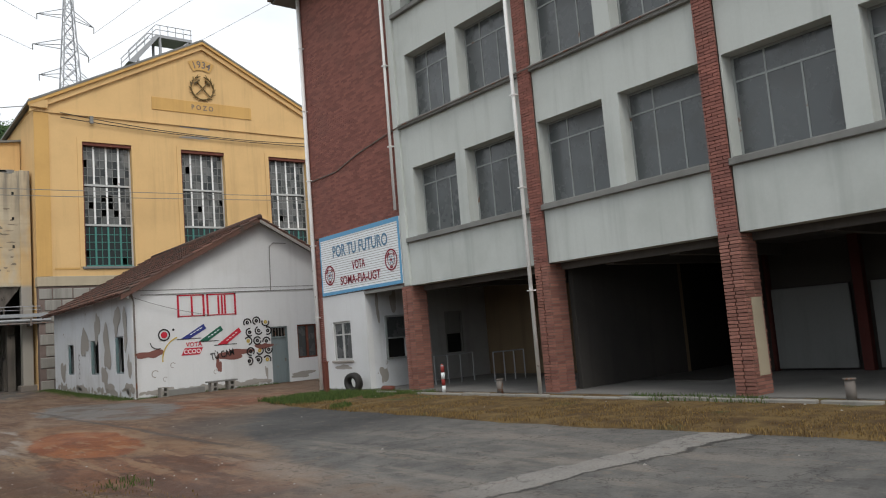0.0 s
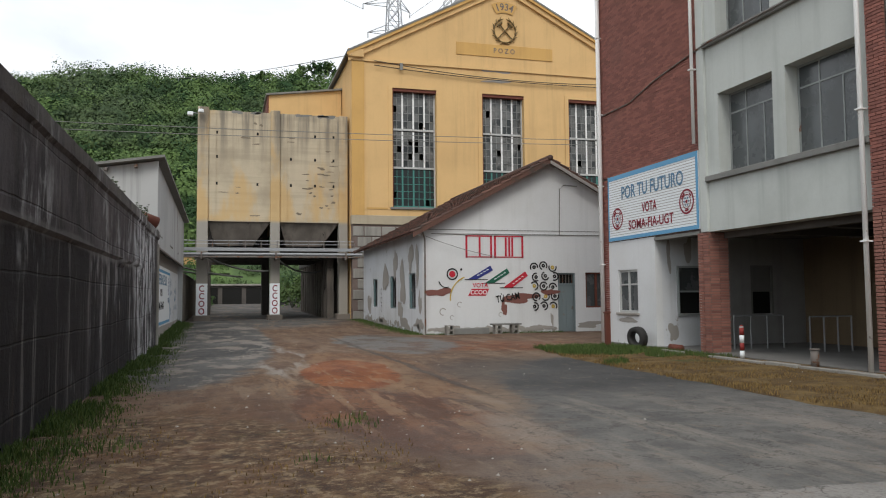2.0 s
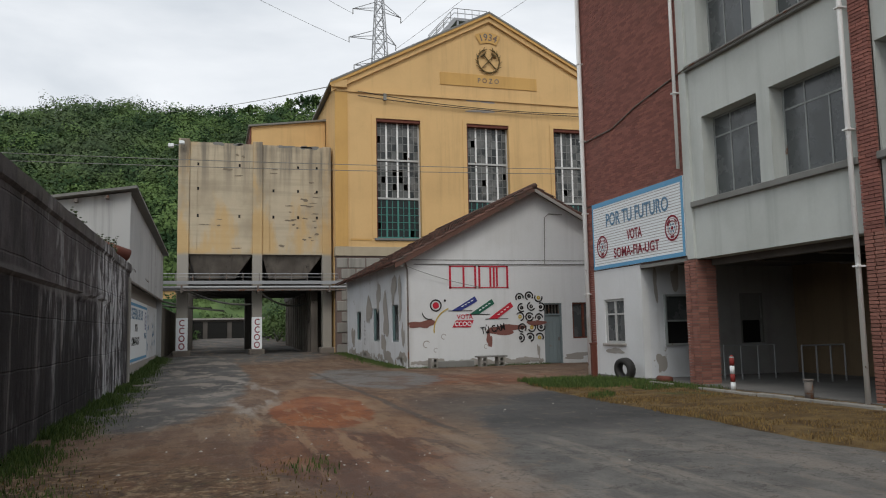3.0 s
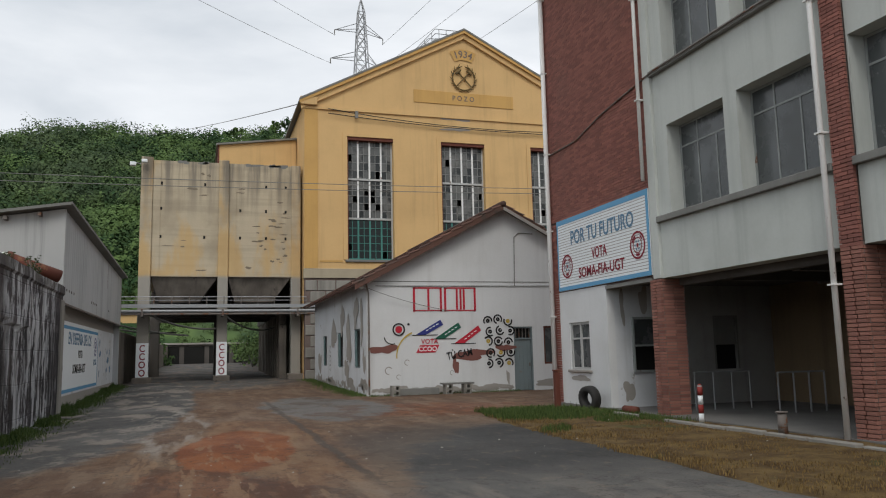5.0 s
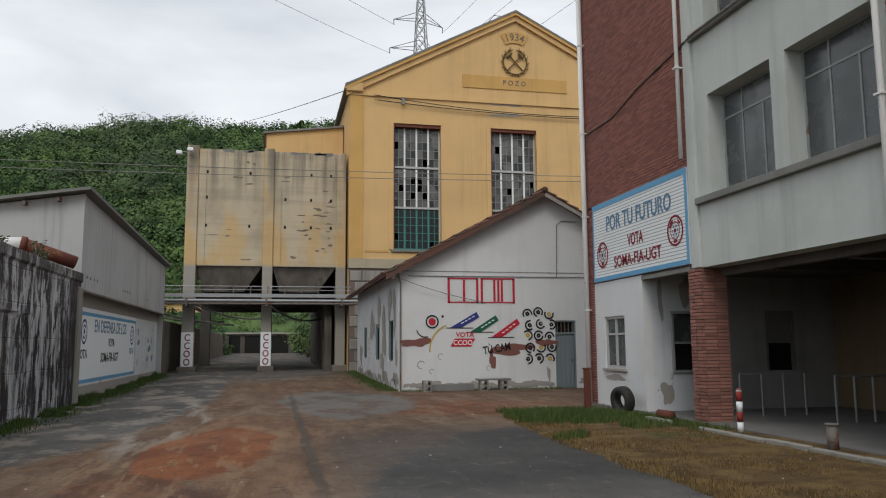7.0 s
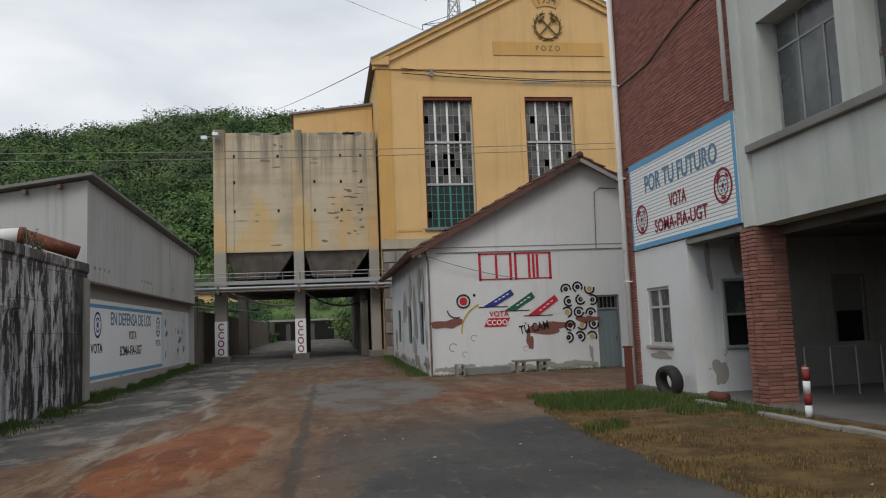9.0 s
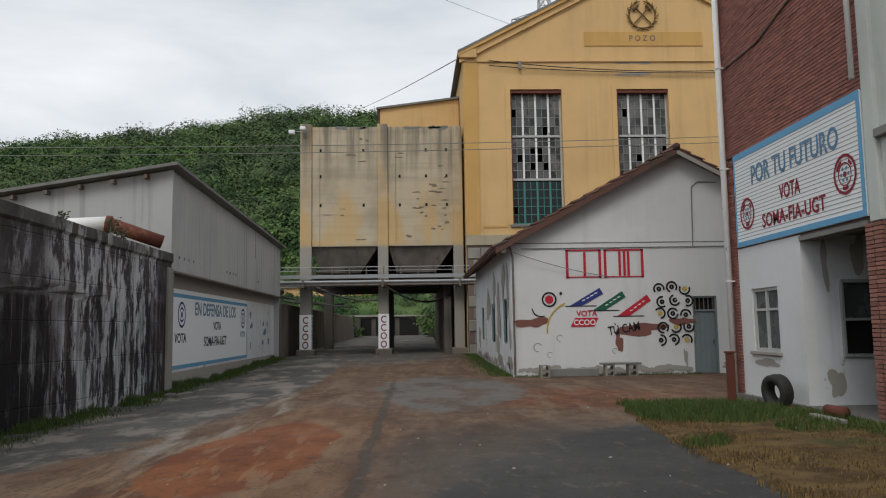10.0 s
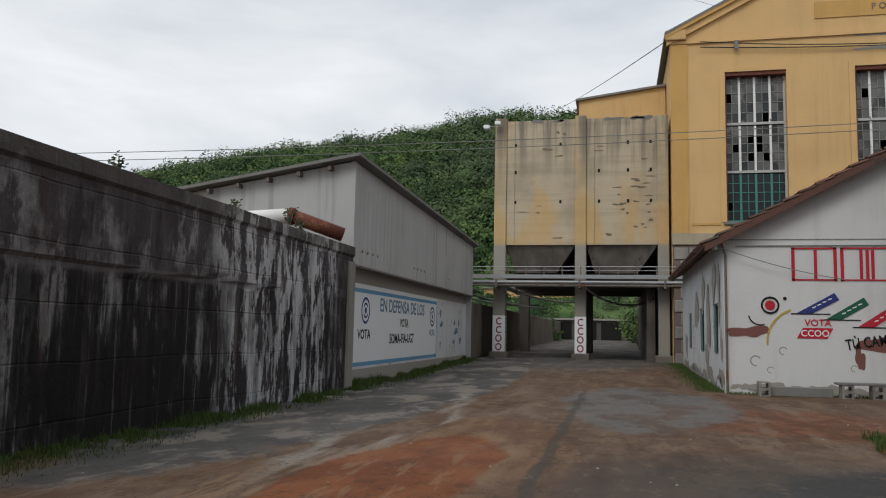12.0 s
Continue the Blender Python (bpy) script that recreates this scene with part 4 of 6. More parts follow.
def build_house():
    h = thing("white_house", (11.4, 43, 0), "low whitewashed house with faded election murals and tiled roof", "house")
    front_holes = [(11.9, 12.75, -0.1, 2.6), (13.25, 14.3, 1.05, 2.62)]
    part("front_wall", pierced("y", HY, HY + 0.3, HX0, HX1, -0.1, EAVE, front_holes), WHITE, h)
    part("gable", prism([(HX0, EAVE), (HX1, EAVE), (APEX[0], APEX[1])], "y", HY, HY + 0.3), WHITE, h)
    holes = [(37.4, 38.7, 1.05, 2.66), (41.4, 42.9, 1.03, 2.64), (46.2, 47.5, 1.05, 2.6)]
    part("side_wall", pierced("x", HX0, HX0 + 0.3, HY + 0.3, HB, -0.1, EAVE, holes), WHITE_OLD, h)
    part("side_wall", boxes((HX1 - 0.3, HX1, HY + 0.3, HB, -0.1, EAVE)), WHITE_OLD, h)
    part("rear_wall", boxes((HX0 + 0.3, HX1 - 0.3, HB - 0.3, HB, -0.1, EAVE)), WHITE_OLD, h)
    part("rear_gable", prism([(HX0, EAVE), (HX1, EAVE), (APEX[0], APEX[1])], "y", HB - 0.3, HB), WHITE_OLD, h)
    # inside floor and wall coloured dark to keep the rooms dim
    part("floor", boxes((HX0 + 0.3, HX1 - 0.3, HY + 0.3, HB - 0.3, -0.05, 0.05)), VOID, h)
    part("inner_wall", boxes((HX0 + 1.6, HX0 + 1.7, HY + 0.3, HB - 0.3, 0.05, EAVE)), VOID, h)
    k = (APEX[1] - EAVE) / (APEX[0] - HX0)
    for s in (-1, 1):
        edge = APEX[0] + s * 6.25
        ze = APEX[1] - k * 6.25
        part("roof_deck", prism([(APEX[0], APEX[1] + 0.02), (edge, ze + 0.02), (edge, ze + 0.10), (APEX[0], APEX[1] + 0.10)], "y", HY - 0.42, HB + 0.3), TILE, h)
        part("verge_board", prism([(APEX[0], APEX[1] - 0.13), (edge, ze - 0.13), (edge, ze + 0.02), (APEX[0], APEX[1] + 0.02)], "y", HY - 0.44, HY - 0.38), P_GREYPATCH if s > 0 else TILE, h)
        # rows of round clay tiles
        bm = bmesh.new()
        rnd = random.Random(11 + s)
        ny, nu = 62, 14
        ln = math.hypot(6.3, k * 6.3) / nu
        for j in range(ny):
            y = HY - 0.45 + (HB + 0.3 - HY + 0.45) * (j + 0.5) / ny
            for i in range(nu):
                u0, u1 = 6.3 * i / nu, 6.3 * (i + 1.15) / nu
                dz, dy = rnd.uniform(-0.012, 0.012), rnd.uniform(-0.012, 0.012)
                rows = []
                for u, up in ((u0, 0.075), (u1, 0.155)):
                    x, z = APEX[0] + s * u, APEX[1] - k * u + up + dz
                    rows.append([bm.verts.new((x, y + dy + 0.115 * math.cos(a), z + 0.075 * math.sin(a))) for a in (0, math.pi / 3, 2 * math.pi / 3, math.pi)])
                for c in range(3):
                    bm.faces.new((rows[0][c], rows[0][c + 1], rows[1][c + 1], rows[1][c]))
        tagged(part("roof_tiles", bm, TILE, h, "uneven old clay roof tiles"), kind="stuff")
    part("ridge", rod(bmesh.new(), (APEX[0], HY - 0.45, APEX[1] + 0.12), (APEX[0], HB + 0.3, APEX[1] + 0.12), 0.13, 10), TILE, h, "", True)
    # door
    d = part("door", boxes((11.96, 12.69, HY + 0.1, HY + 0.15, 0.0, 2.08), bevel=0.008), DOOR_GREY, h, "weathered blue-grey plank door")
    for i in range(4):
        x = 11.98 + 0.178 * i
        part("plank", boxes((x, x + 0.165, HY + 0.088, HY + 0.1, 0.03, 2.05)), DOOR_GREY, d)
    part("door_handle", boxes((12.58, 12.63, HY + 0.04, HY + 0.09, 0.98, 1.12), bevel=0.008), STEEL, d)
    part("door_frame", boxes((11.9, 11.96, HY + 0.04, HY + 0.2, -0.05, 2.6), (12.69, 12.75, HY + 0.04, HY + 0.2, -0.05, 2.6), (11.96, 12.69, HY + 0.04, HY + 0.2, 2.54, 2.6), (11.96, 12.69, HY + 0.04, HY + 0.2, 2.08, 2.14)), DOOR_GREY, h)
    for i in range(5):
        x = 12.02 + 0.15 * i
        part("transom_bar", boxes((x, x + 0.03, HY + 0.1, HY + 0.13, 2.14, 2.54)), STEEL, h)
    part("transom_dark", boxes((11.96, 12.69, HY + 0.2, HY + 0.22, 2.14, 2.54)), BLACK, h)
    w = part("window", boxes((13.25, 13.33, HY + 0.06, HY + 0.16, 1.05, 2.62), (14.22, 14.3, HY + 0.06, HY + 0.16, 1.05, 2.62), (13.33, 14.22, HY + 0.06, HY + 0.16, 1.05, 1.12), (13.33, 14.22, HY + 0.06, HY + 0.16, 2.55, 2.62), (13.74, 13.84, HY + 0.06, HY + 0.16, 1.12, 2.55)), RUST_PIPE, h, "dark red-brown casement window")
    part("pane", boxes((13.33, 14.22, HY + 0.12, HY + 0.13, 1.12, 2.55)), OFFICE_GLASS, w)
    # side windows: broken shutters
    for a, b, z0, z1 in holes:
        w = part("window", boxes((HX0 + 0.06, HX0 + 0.16, a, a + 0.07, z0, z1), (HX0 + 0.06, HX0 + 0.16, b - 0.07, b, z0, z1), (HX0 + 0.06, HX0 + 0.16, a + 0.07, b - 0.07, z0, z0 + 0.06), (HX0 + 0.06, HX0 + 0.16, a + 0.07, b - 0.07, z1 - 0.06, z1)), DOOR_GREY, h)
        part("shutter", boxes((HX0 + 0.02, HX0 + 0.06, (a + b) / 2 + 0.25, b - 0.07, z0 + 0.06, z1 - 0.06)), GREEN_DULL, w, "faded blue-green shutter")
        # black sheet in the hole for the unlit inside
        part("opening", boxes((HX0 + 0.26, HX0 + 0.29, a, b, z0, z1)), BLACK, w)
    # bare patches
    for x, z, rx, rz, sd in ((6.42, 1.78, 0.5, 0.17, 1), (10.05, 1.50, 0.8, 0.2, 2), (11.5, 1.75, 0.35, 0.15, 4), (9.35, 1.1, 0.12, 0.35, 9)):
        part("plaster_scar", blob(house_at(x, z, 0.009), 0, 0, rx, rz, sd), P_PINK, h, "bare reddish plaster")
    for x, z, rx, rz, sd in ((6.9, 0.22, 0.5, 0.12, 21), (10.9, 0.18, 0.6, 0.12, 22), (13.4, 0.3, 0.6, 0.14, 23), (8.4, 0.12, 0.8, 0.12, 24), (11.6, 0.55, 0.06, 0.3, 25)):
        part("plaster_scar", blob(house_at(x, z, 0.002), 0, 0, rx, rz, sd), P_GREYPATCH, h)
    side = lambda y, z: basis((HX0 - 0.003 - 0.0055 * (int(y * 7) % 4), y, z), (0, -1, 0), (-1, 0, 0))
    for y, z, rx, rz, sd in ((38.2, 3.4, 0.5, 0.55, 31), (41.5, 3.2, 0.45, 0.7, 32), (39.5, 0.35, 0.9, 0.25, 33), (44.5, 0.3, 1.2, 0.2, 34), (36.9, 0.4, 0.4, 0.25, 35), (48.6, 1.2, 0.5, 0.6, 36), (37.0, 3.0, 0.3, 0.8, 37), (39.9, 2.2, 0.6, 0.9, 38), (43.9, 2.6, 0.6, 0.8, 39), (40.4, 0.9, 0.5, 0.5, 40), (36.6, 1.3, 0.25, 0.5, 41)):
        part("plaster_scar", blob(side(y, z), 0, 0, rx, rz, sd), P_GREYPATCH, h)
    for y in (40.2, 45.0):
        for i in range(3):
            part("scrawl", ring(bmesh.new(), side(y, 1.9 - 0.45 * i), 0, 0, 0.13, 0.17, 20, 300, 10), P_BLACK, h)
    rnd = random.Random(77)
    for i in range(26):
        x = HX0 + 0.3 + 0.235 * i
        if not 11.7 < x < 12.9:
            part("plaster_scar", blob(house_at(x, 0.08 + rnd.uniform(0, 0.16), 0.006 + 0.0055 * (i % 4)), 0, 0, rnd.uniform(0.08, 0.3), rnd.uniform(0.05, 0.13), 200 + i, 14), P_GREYPATCH, h)
    for i in range(24):
        part("plaster_scar", blob(side(36.3 + 0.58 * i, 0.1 + rnd.uniform(0, 0.35)), 0, 0, rnd.uniform(0.1, 0.4), rnd.uniform(0.06, 0.22), 300 + i, 14), P_GREYPATCH, h)
    for x, z, w in ((6.6, 0.95, 0.16), (7.35, 1.25, 0.12), (7.0, 0.7, 0.1), (9.2, 0.8, 0.1)):
        part("scrawl", ring(bmesh.new(), house_at(x, z, 0.004), 0, 0, w * 0.75, w, 30, 280, 10), P_GREYPATCH, h)
    part("wall_line", boxes((HX0 + 0.05, HX1 - 0.05, HY - 0.012, HY - 0.001, 4.44, 4.47)), SILL, h)
    # gutter spout, cable, pipe
    part("corner_pipe", tube([(HX0 - 0.05, HY - 0.1, 4.35), (HX0 + 0.05, HY - 0.06, 4.0), (HX0 + 0.05, HY - 0.06, 0.05)], 0.035), STEEL, h)
    part("junction_box", boxes((5.42, 5.56, HY - 0.36, HY - 0.2, 4.12, 4.38), bevel=0.02), WHITE_FRAME, h)
    part("cable_pipe", tube([(12.9, HY - 0.03, 6.5), (12.25, HY - 0.03, 6.52), (12.05, HY - 0.03, 6.35), (12.0, HY - 0.03, 4.3)], 0.018), SILL, h)
    part("cable", tube([(6.1, HY - 0.03, 4.27), (17.0, HY - 0.03, 4.30)], 0.016), SILL, h)
    part("cable", tube(sag((5.5, HY - 0.3, 4.25), (9.0, HY - 0.05, 3.3), 0.1), 0.012), SILL, h)
    mural(h)


def mural(h):
    m = part("mural_panel", flat([(7.55, 1.05), (10.42, 1.05), (10.42, 3.2), (7.55, 3.2)], basis((0, HY - 0.001, 0), (1, 0, 0), (0, -1, 0)), 0.003), WHITE, h, "fresh white rectangle painted on the wall")
    M = basis((0, HY - 0.018, 0), (1, 0, 0), (0, -1, 0))

    def bar(x0, z0, x1, z1, w, mat, name="stripe"):
        part(name, flat([(x0, z0), (x0 + w, z0), (x1 + w, z1), (x1, z1)], M), mat, m)

    for x0, x1, ins in ((7.62, 8.83, (8.22,)), (8.92, 10.28, (9.42, 9.58, 9.72))):
        for x in (x0, x1 - 0.09):
            bar(x, 3.25, x, 4.22, 0.09, P_RED, "red_frame")
        for x in ins:
            bar(x, 3.32, x, 4.15, 0.085, P_RED, "red_frame")
        part("red_frame", flat([(x0, 3.27), (x1, 3.27), (x1, 3.31), (x0, 3.31)], M), P_RED, m)
        part("red_frame", flat([(x0, 4.17), (x1, 4.17), (x1, 4.22), (x0, 4.22)], M), P_RED, m)
    for (x0, z0, x1, z1), mat in (((7.72, 2.33, 8.86, 2.72), P_NAVY), ((8.5, 2.17, 9.62, 2.60), P_GREEN), ((9.33, 1.97, 10.47, 2.47), P_RED)):
        part("stripe", flat([(x0, z0), (x0 + 0.42, z0), (x1, z1 + 0.0), (x1 - 0.12, z1 + 0.20)], M), mat, m)
        part("stripe", flat([(x0 - 0.15, z0 - 0.03), (x0 + 0.9, z0 - 0.03), (x0 + 0.9, z0), (x0 - 0.15, z0)], M), P_BLACK, m)
        for i in range(4):
            u = x0 + 0.42 + 0.14 * i
            v = z0 + 0.14 + (z1 - z0) * 0.2 * i
            part("script", flat([(u, v), (u + 0.1, v + 0.035), (u + 0.1, v + 0.07), (u, v + 0.035)], basis((0, HY - 0.024, 0), (1, 0, 0), (0, -1, 0))), P_WHITE, m)
    letters("lettering", "VOTA", 0.26, house_at(8.28, 1.98, 0.024), P_RED, m, 1.0)
    part("party_mark", flat([(7.72, 1.62), (8.52, 1.62), (8.68, 1.92), (7.88, 1.92)], M), P_RED, m, "red slanted lozenge")
    letters("lettering", "CCOO", 0.26, house_at(8.20, 1.68, 0.026), P_WHITE, m, 0.95)
    letters("lettering", "TÙ CAM", 0.42, house_at(9.55, 1.40, 0.03) @ pose(0, 0, 0, 0, 0, 9), P_BLACK, m, 0.7)
    bm = ring(bmesh.new(), M, 7.02, 2.55, 0.20, 0.255)
    part("target_ring", bm, P_BLACK, m)
    part("target", ring(bmesh.new(), M, 7.02, 2.55, 0.0, 0.14), P_RED, m)
    part("arc", ring(bmesh.new(), M, 7.9, 1.5, 0.95, 1.0, 110, 185), P_YELLOW, m)
    part("arc", ring(bmesh.new(), M, 6.75, 2.3, 0.3, 0.34, 190, 290), P_BLACK, m)
    part("dot", ring(bmesh.new(), M, 7.42, 2.75, 0, 0.05), P_BLACK, m)
    rnd = random.Random(5)
    for j in range(5):
        for i in range(3):
            x, z = 10.80 + 0.44 * i + (0.06 if j % 2 else -0.03), 1.12 + 0.44 * j + rnd.uniform(-0.04, 0.04)
            a = rnd.uniform(0, 360)
            part("ring_mark", ring(bmesh.new(), M, x, z, 0.14, 0.20, a, a + rnd.choice((190, 230, 290, 330)), 18), P_BLACK, m)
            part("ring_centre", ring(bmesh.new(), M, x, z, 0.02, 0.085, 0, 360, 12), P_YELLOW if (i + j) % 4 == 2 else P_BLACK, m)


build_house()


def bench(x0, x1, y):
    t = thing("bench", ((x0 + x1) / 2, y, 0), "low bench of concrete blocks and a weathered plank", "bench", "benches by the house")
    part("seat", boxes((x0, x1, y - 0.2, y + 0.2, 0.38, 0.44), bevel=0.01), SILL, t)
    for x in (x0 + 0.12, x1 - 0.42):
        for z in (0.0, 0.19):
            part("block", boxes((x, x + 0.06, y - 0.18, y + 0.18, z, z + 0.185), (x + 0.24, x + 0.3, y - 0.18, y + 0.18, z, z + 0.185), (x + 0.06, x + 0.24, y - 0.18, y + 0.18, z, z + 0.03), (x + 0.06, x + 0.24, y - 0.18, y + 0.18, z + 0.155, z + 0.185)), PLAIN_CONCRETE, t)


bench(8.55, 9.85, HY - 0.6)
bk2 = thing("block_pile", (6.8, HY - 0.6, 0), "two concrete blocks stacked against the house", "block")
for z in (0.0, 0.2):
    part("block", boxes((6.55, 6.61, HY - 0.8, HY - 0.4, z, z + 0.195), (6.79, 6.85, HY - 0.8, HY - 0.4, z, z + 0.195), (6.61, 6.79, HY - 0.8, HY - 0.4, z, z + 0.03), (6.61, 6.79, HY - 0.8, HY - 0.4, z + 0.165, z + 0.195)), PLAIN_CONCRETE, bk2)
lp = thing("timber_beam", (7.8, HY - 0.45, 0), "low weathered timber lying along the house wall", "timber")
part("beam", boxes((6.9, 8.5, HY - 0.5, HY - 0.3, 0.0, 0.26), bevel=0.015), SILL, lp)


# ---- yellow winding hall ----
def hall_window(parent, x0, x1, z0, z1, seed):
    """A tall barred window in three tiers; the lowest is green, panes are broken here and there."""
    rnd = random.Random(seed)
    y = GY + 0.35
    tiers = [(z0, z0 + 2.55, GREEN_FRAME), (z0 + 2.6, z0 + 5.1, WHITE_FRAME), (z0 + 5.15, z1, WHITE_FRAME)]
    w = part("window", boxes((x0, x0 + 0.1, y, y + 0.12, z0, z1), (x1 - 0.1, x1, y, y + 0.12, z0, z1), (x0 + 0.1, x1 - 0.1, y, y + 0.12, z1 - 0.1, z1)), WHITE_FRAME, parent, "tall barred steel window with broken panes")
    for a, b, mat in tiers:
        part("tier_rail", boxes((x0 + 0.1, x1 - 0.1, y - 0.02, y + 0.1, a, a + 0.13)), mat, w)
        bm = bmesh.new()
        for i in range(1, 4):
            x = x0 + (x1 - x0) * i / 4
            box(bm, x - 0.055, x + 0.055, y - 0.01, y + 0.08, a + 0.13, b - 0.1 if b == z1 else b)
        part("mullion", bm, mat if mat is GREEN_FRAME else PIPE_WHITE, w)
        bm = bmesh.new()
        for i in range(8):
            if i % 2:
                x = x0 + (x1 - x0) * i / 8
                box(bm, x - 0.018, x + 0.018, y + 0.01, y + 0.06, a + 0.13, b)
        for j in range(1, 5):
            z = a + 0.13 + (b - a - 0.13) * j / 5
            box(bm, x0 + 0.1, x1 - 0.1, y + 0.01, y + 0.06, z - 0.018, z + 0.018)
        part("glazing_grid", bm, mat if mat is GREEN_FRAME else OLD_FRAME, w)
        bm = bmesh.new()
        for i in range(8):
            for j in range(5):
                if rnd.random() < 0.05:
                    continue
                p, q = x0 + (x1 - x0) * i / 8 + 0.015, x0 + (x1 - x0) * (i + 1) / 8 - 0.015
                c = a + 0.13 + (b - a - 0.13) * j / 5 + 0.015
                d = a + 0.13 + (b - a - 0.13) * (j + 1) / 5 - 0.015
                t = rnd.uniform(-0.01, 0.01)
                bm.faces.new([bm.verts.new(v) for v in ((p, y + 0.04 + t, c), (q, y + 0.04, c), (q, y + 0.04 - t, d), (p, y + 0.04, d))])
        part("glass", bm, HALL_GLASS if mat is not GREEN_FRAME else DARK_GLASS, w)["kind"] = "stuff"
    part("sill", boxes((x0 - 0.15, x1 + 0.15, GY - 0.12, GY + 0.35, z0 - 0.15, z0), bevel=0.02), SILL, parent)


def build_hall():
    g = thing("winding_hall", (16.2, 66, 0), "tall yellow gabled hall with high barred windows", "building")
    x0, x1, ax, ez, az = 5.55, 26.85, 16.2, 17.55, 23.05
    wins = [(8.22, 11.22), (14.45, 17.5), (20.85, 23.9)]
    part("front_wall", pierced("y", GY, GY + 0.6, x0, x1, 6.9, ez, [(a, b, 7.47, 15.38) for a, b in wins]), YELLOW, g)
    part("gable", prism([(x0, ez), (x1, ez), (ax, az)], "y", GY, GY + 0.6), YELLOW, g)
    part("stone_base", boxes((x0 + 0.02, x1 - 0.02, GY + 0.04, GY + 0.6, -0.1, 6.3)), MORTAR, g)
    part("base_band", boxes((x0 - 0.04, x1 + 0.04, GY - 0.06, GY + 0.6, 6.3, 6.9), bevel=0.02), BEIGE, g)
    rnd = random.Random(8)
    for r in range(9):
        x = x0 + 0.05 + (0.3 if r % 2 else 0)
        while x < 9.5:
            L = rnd.uniform(0.6, 1.1)
            z = 0.1 + 0.68 * r
            part("stone", boxes((x, x + L, GY - 0.02, GY + 0.05, z, z + 0.62), bevel=0.03), PLAIN_CONCRETE, g)
            x += L + 0.06
    arch = [(61.0, 64.0, 11.0, 16.5), (67.0, 70.0, 11.0, 16.5)]
    part("side_wall", pierced("x", x0, x0 + 0.5, GY + 0.6, 84, 0, ez, arch), YELLOW, g)
    for a, b, c, d in arch:
        # dark sheet stands for the shade inside the opening
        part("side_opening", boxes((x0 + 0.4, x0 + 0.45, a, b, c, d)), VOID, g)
    part("side_wall", boxes((x1 - 0.5, x1, GY + 0.6, 84, 0, ez)), YELLOW, g)
    part("rear_wall", boxes((x0, x1, 84, 84.5, 0, ez)), YELLOW, g)
    part("rear_gable", prism([(x0, ez), (x1, ez), (ax, az)], "y", 84, 84.5), YELLOW, g)
    # dark sheet across the hall, indoor shade put into its colour
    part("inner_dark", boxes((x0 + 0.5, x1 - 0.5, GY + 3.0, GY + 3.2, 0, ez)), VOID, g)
    k = (az - ez) / (ax - x0)
    for s in (-1, 1):
        ex = ax + s * 11.0
        e = az - k * 11.0
        part("roof", prism([(ax, az + 0.12), (ex, e + 0.12), (ex, e + 0.26), (ax, az + 0.26)], "y", GY - 0.35, 84.8), SILL, g)
        part("cornice", prism([(ax, az - 0.42), (ex - s * 0.1, e - 0.42), (ex - s * 0.1, e + 0.12), (ax, az + 0.12)], "y", GY - 0.18, GY - 0.002), YELLOW, g)
        part("cornice_edge", prism([(ax, az - 0.08), (ex, e - 0.08), (ex, e + 0.12), (ax, az + 0.12)], "y", GY - 0.32, GY - 0.18), YELLOW_TRIM, g)
    # corner strips, frieze line, sunk field, name plate
    for a, b in ((x0 - 0.03, 6.35), (26.05, x1 + 0.03)):
        part("corner_strip", boxes((a, b, GY - 0.06, GY - 0.002, 6.9, 17.0)), YELLOW_TRIM, g)
    part("frieze_line", boxes((x0 - 0.05, x1 + 0.05, GY - 0.10, GY - 0.002, 17.02, 17.2)), YELLOW, g)
    part("eave_block", boxes((x0 - 0.3, 6.3, GY - 0.3, GY - 0.11, 17.2, 17.75), bevel=0.04), YELLOW, g)
    for a, b in wins:
        part("window_surround", boxes((a - 0.28, a, GY - 0.05, GY - 0.002, 7.47, 15.38), (b, b + 0.28, GY - 0.05, GY - 0.002, 7.47, 15.38), (a - 0.28, b + 0.28, GY - 0.05, GY - 0.002, 15.38, 15.62)), YELLOW, g)
    for i, (a, b) in enumerate(wins):
        hall_window(g, a, b, 7.47, 15.38, 40 + i)
        # dark red-brown strips paint the reveal's shading at head and left jamb
        part("head_shade", boxes((a, b, GY + 0.02, GY + 0.47, 15.18, 15.38)), RUST_PIPE, g, "dark red-brown strip shading the window head")
        part("jamb_shade", boxes((a, a + 0.07, GY + 0.01, GY + 0.33, 7.47, 15.18)), RUST_PIPE, g)
    part("field_edge", boxes((6.5, 7.9, GY - 0.03, GY - 0.002, 7.3, 7.42)), YELLOW_TRIM, g)
    p = part("name_plate", boxes((12.65, 19.7, GY - 0.05, GY - 0.002, 17.98, 18.85), bevel=0.01), YELLOW_TRIM, g, "plain ochre name band")
    M = basis((0, GY - 0.06, 0), (1, 0, 0), (0, -1, 0))
    letters("lettering", "P O Z O", 0.48, basis((16.1, GY - 0.06, 18.28), (1, 0, 0), (0, -1, 0)), STEEL, p, 0.9)
    e = part("year_plate", ring(bmesh.new(), M, 16.15, 19.9, 1.25, 2.0, 62, 118, 12), YELLOW_TRIM, g, "arched plate with the year")
    for i, ch in enumerate("1934"):
        a = radians(108 - 12 * i)
        letters("digit", ch, 0.7, basis((16.15 + 1.42 * math.cos(a), GY - 0.068, 19.9 + 1.42 * math.sin(a)), (1, 0, 0), (0, -1, 0)) @ pose(0, 0, 0, 0, 0, math.degrees(a) - 90), STEEL, e, 0.9)
    bm = bmesh.new()
    for s in (-1, 1):
        for i in range(7):
            a = radians(-75 + 24 * i)
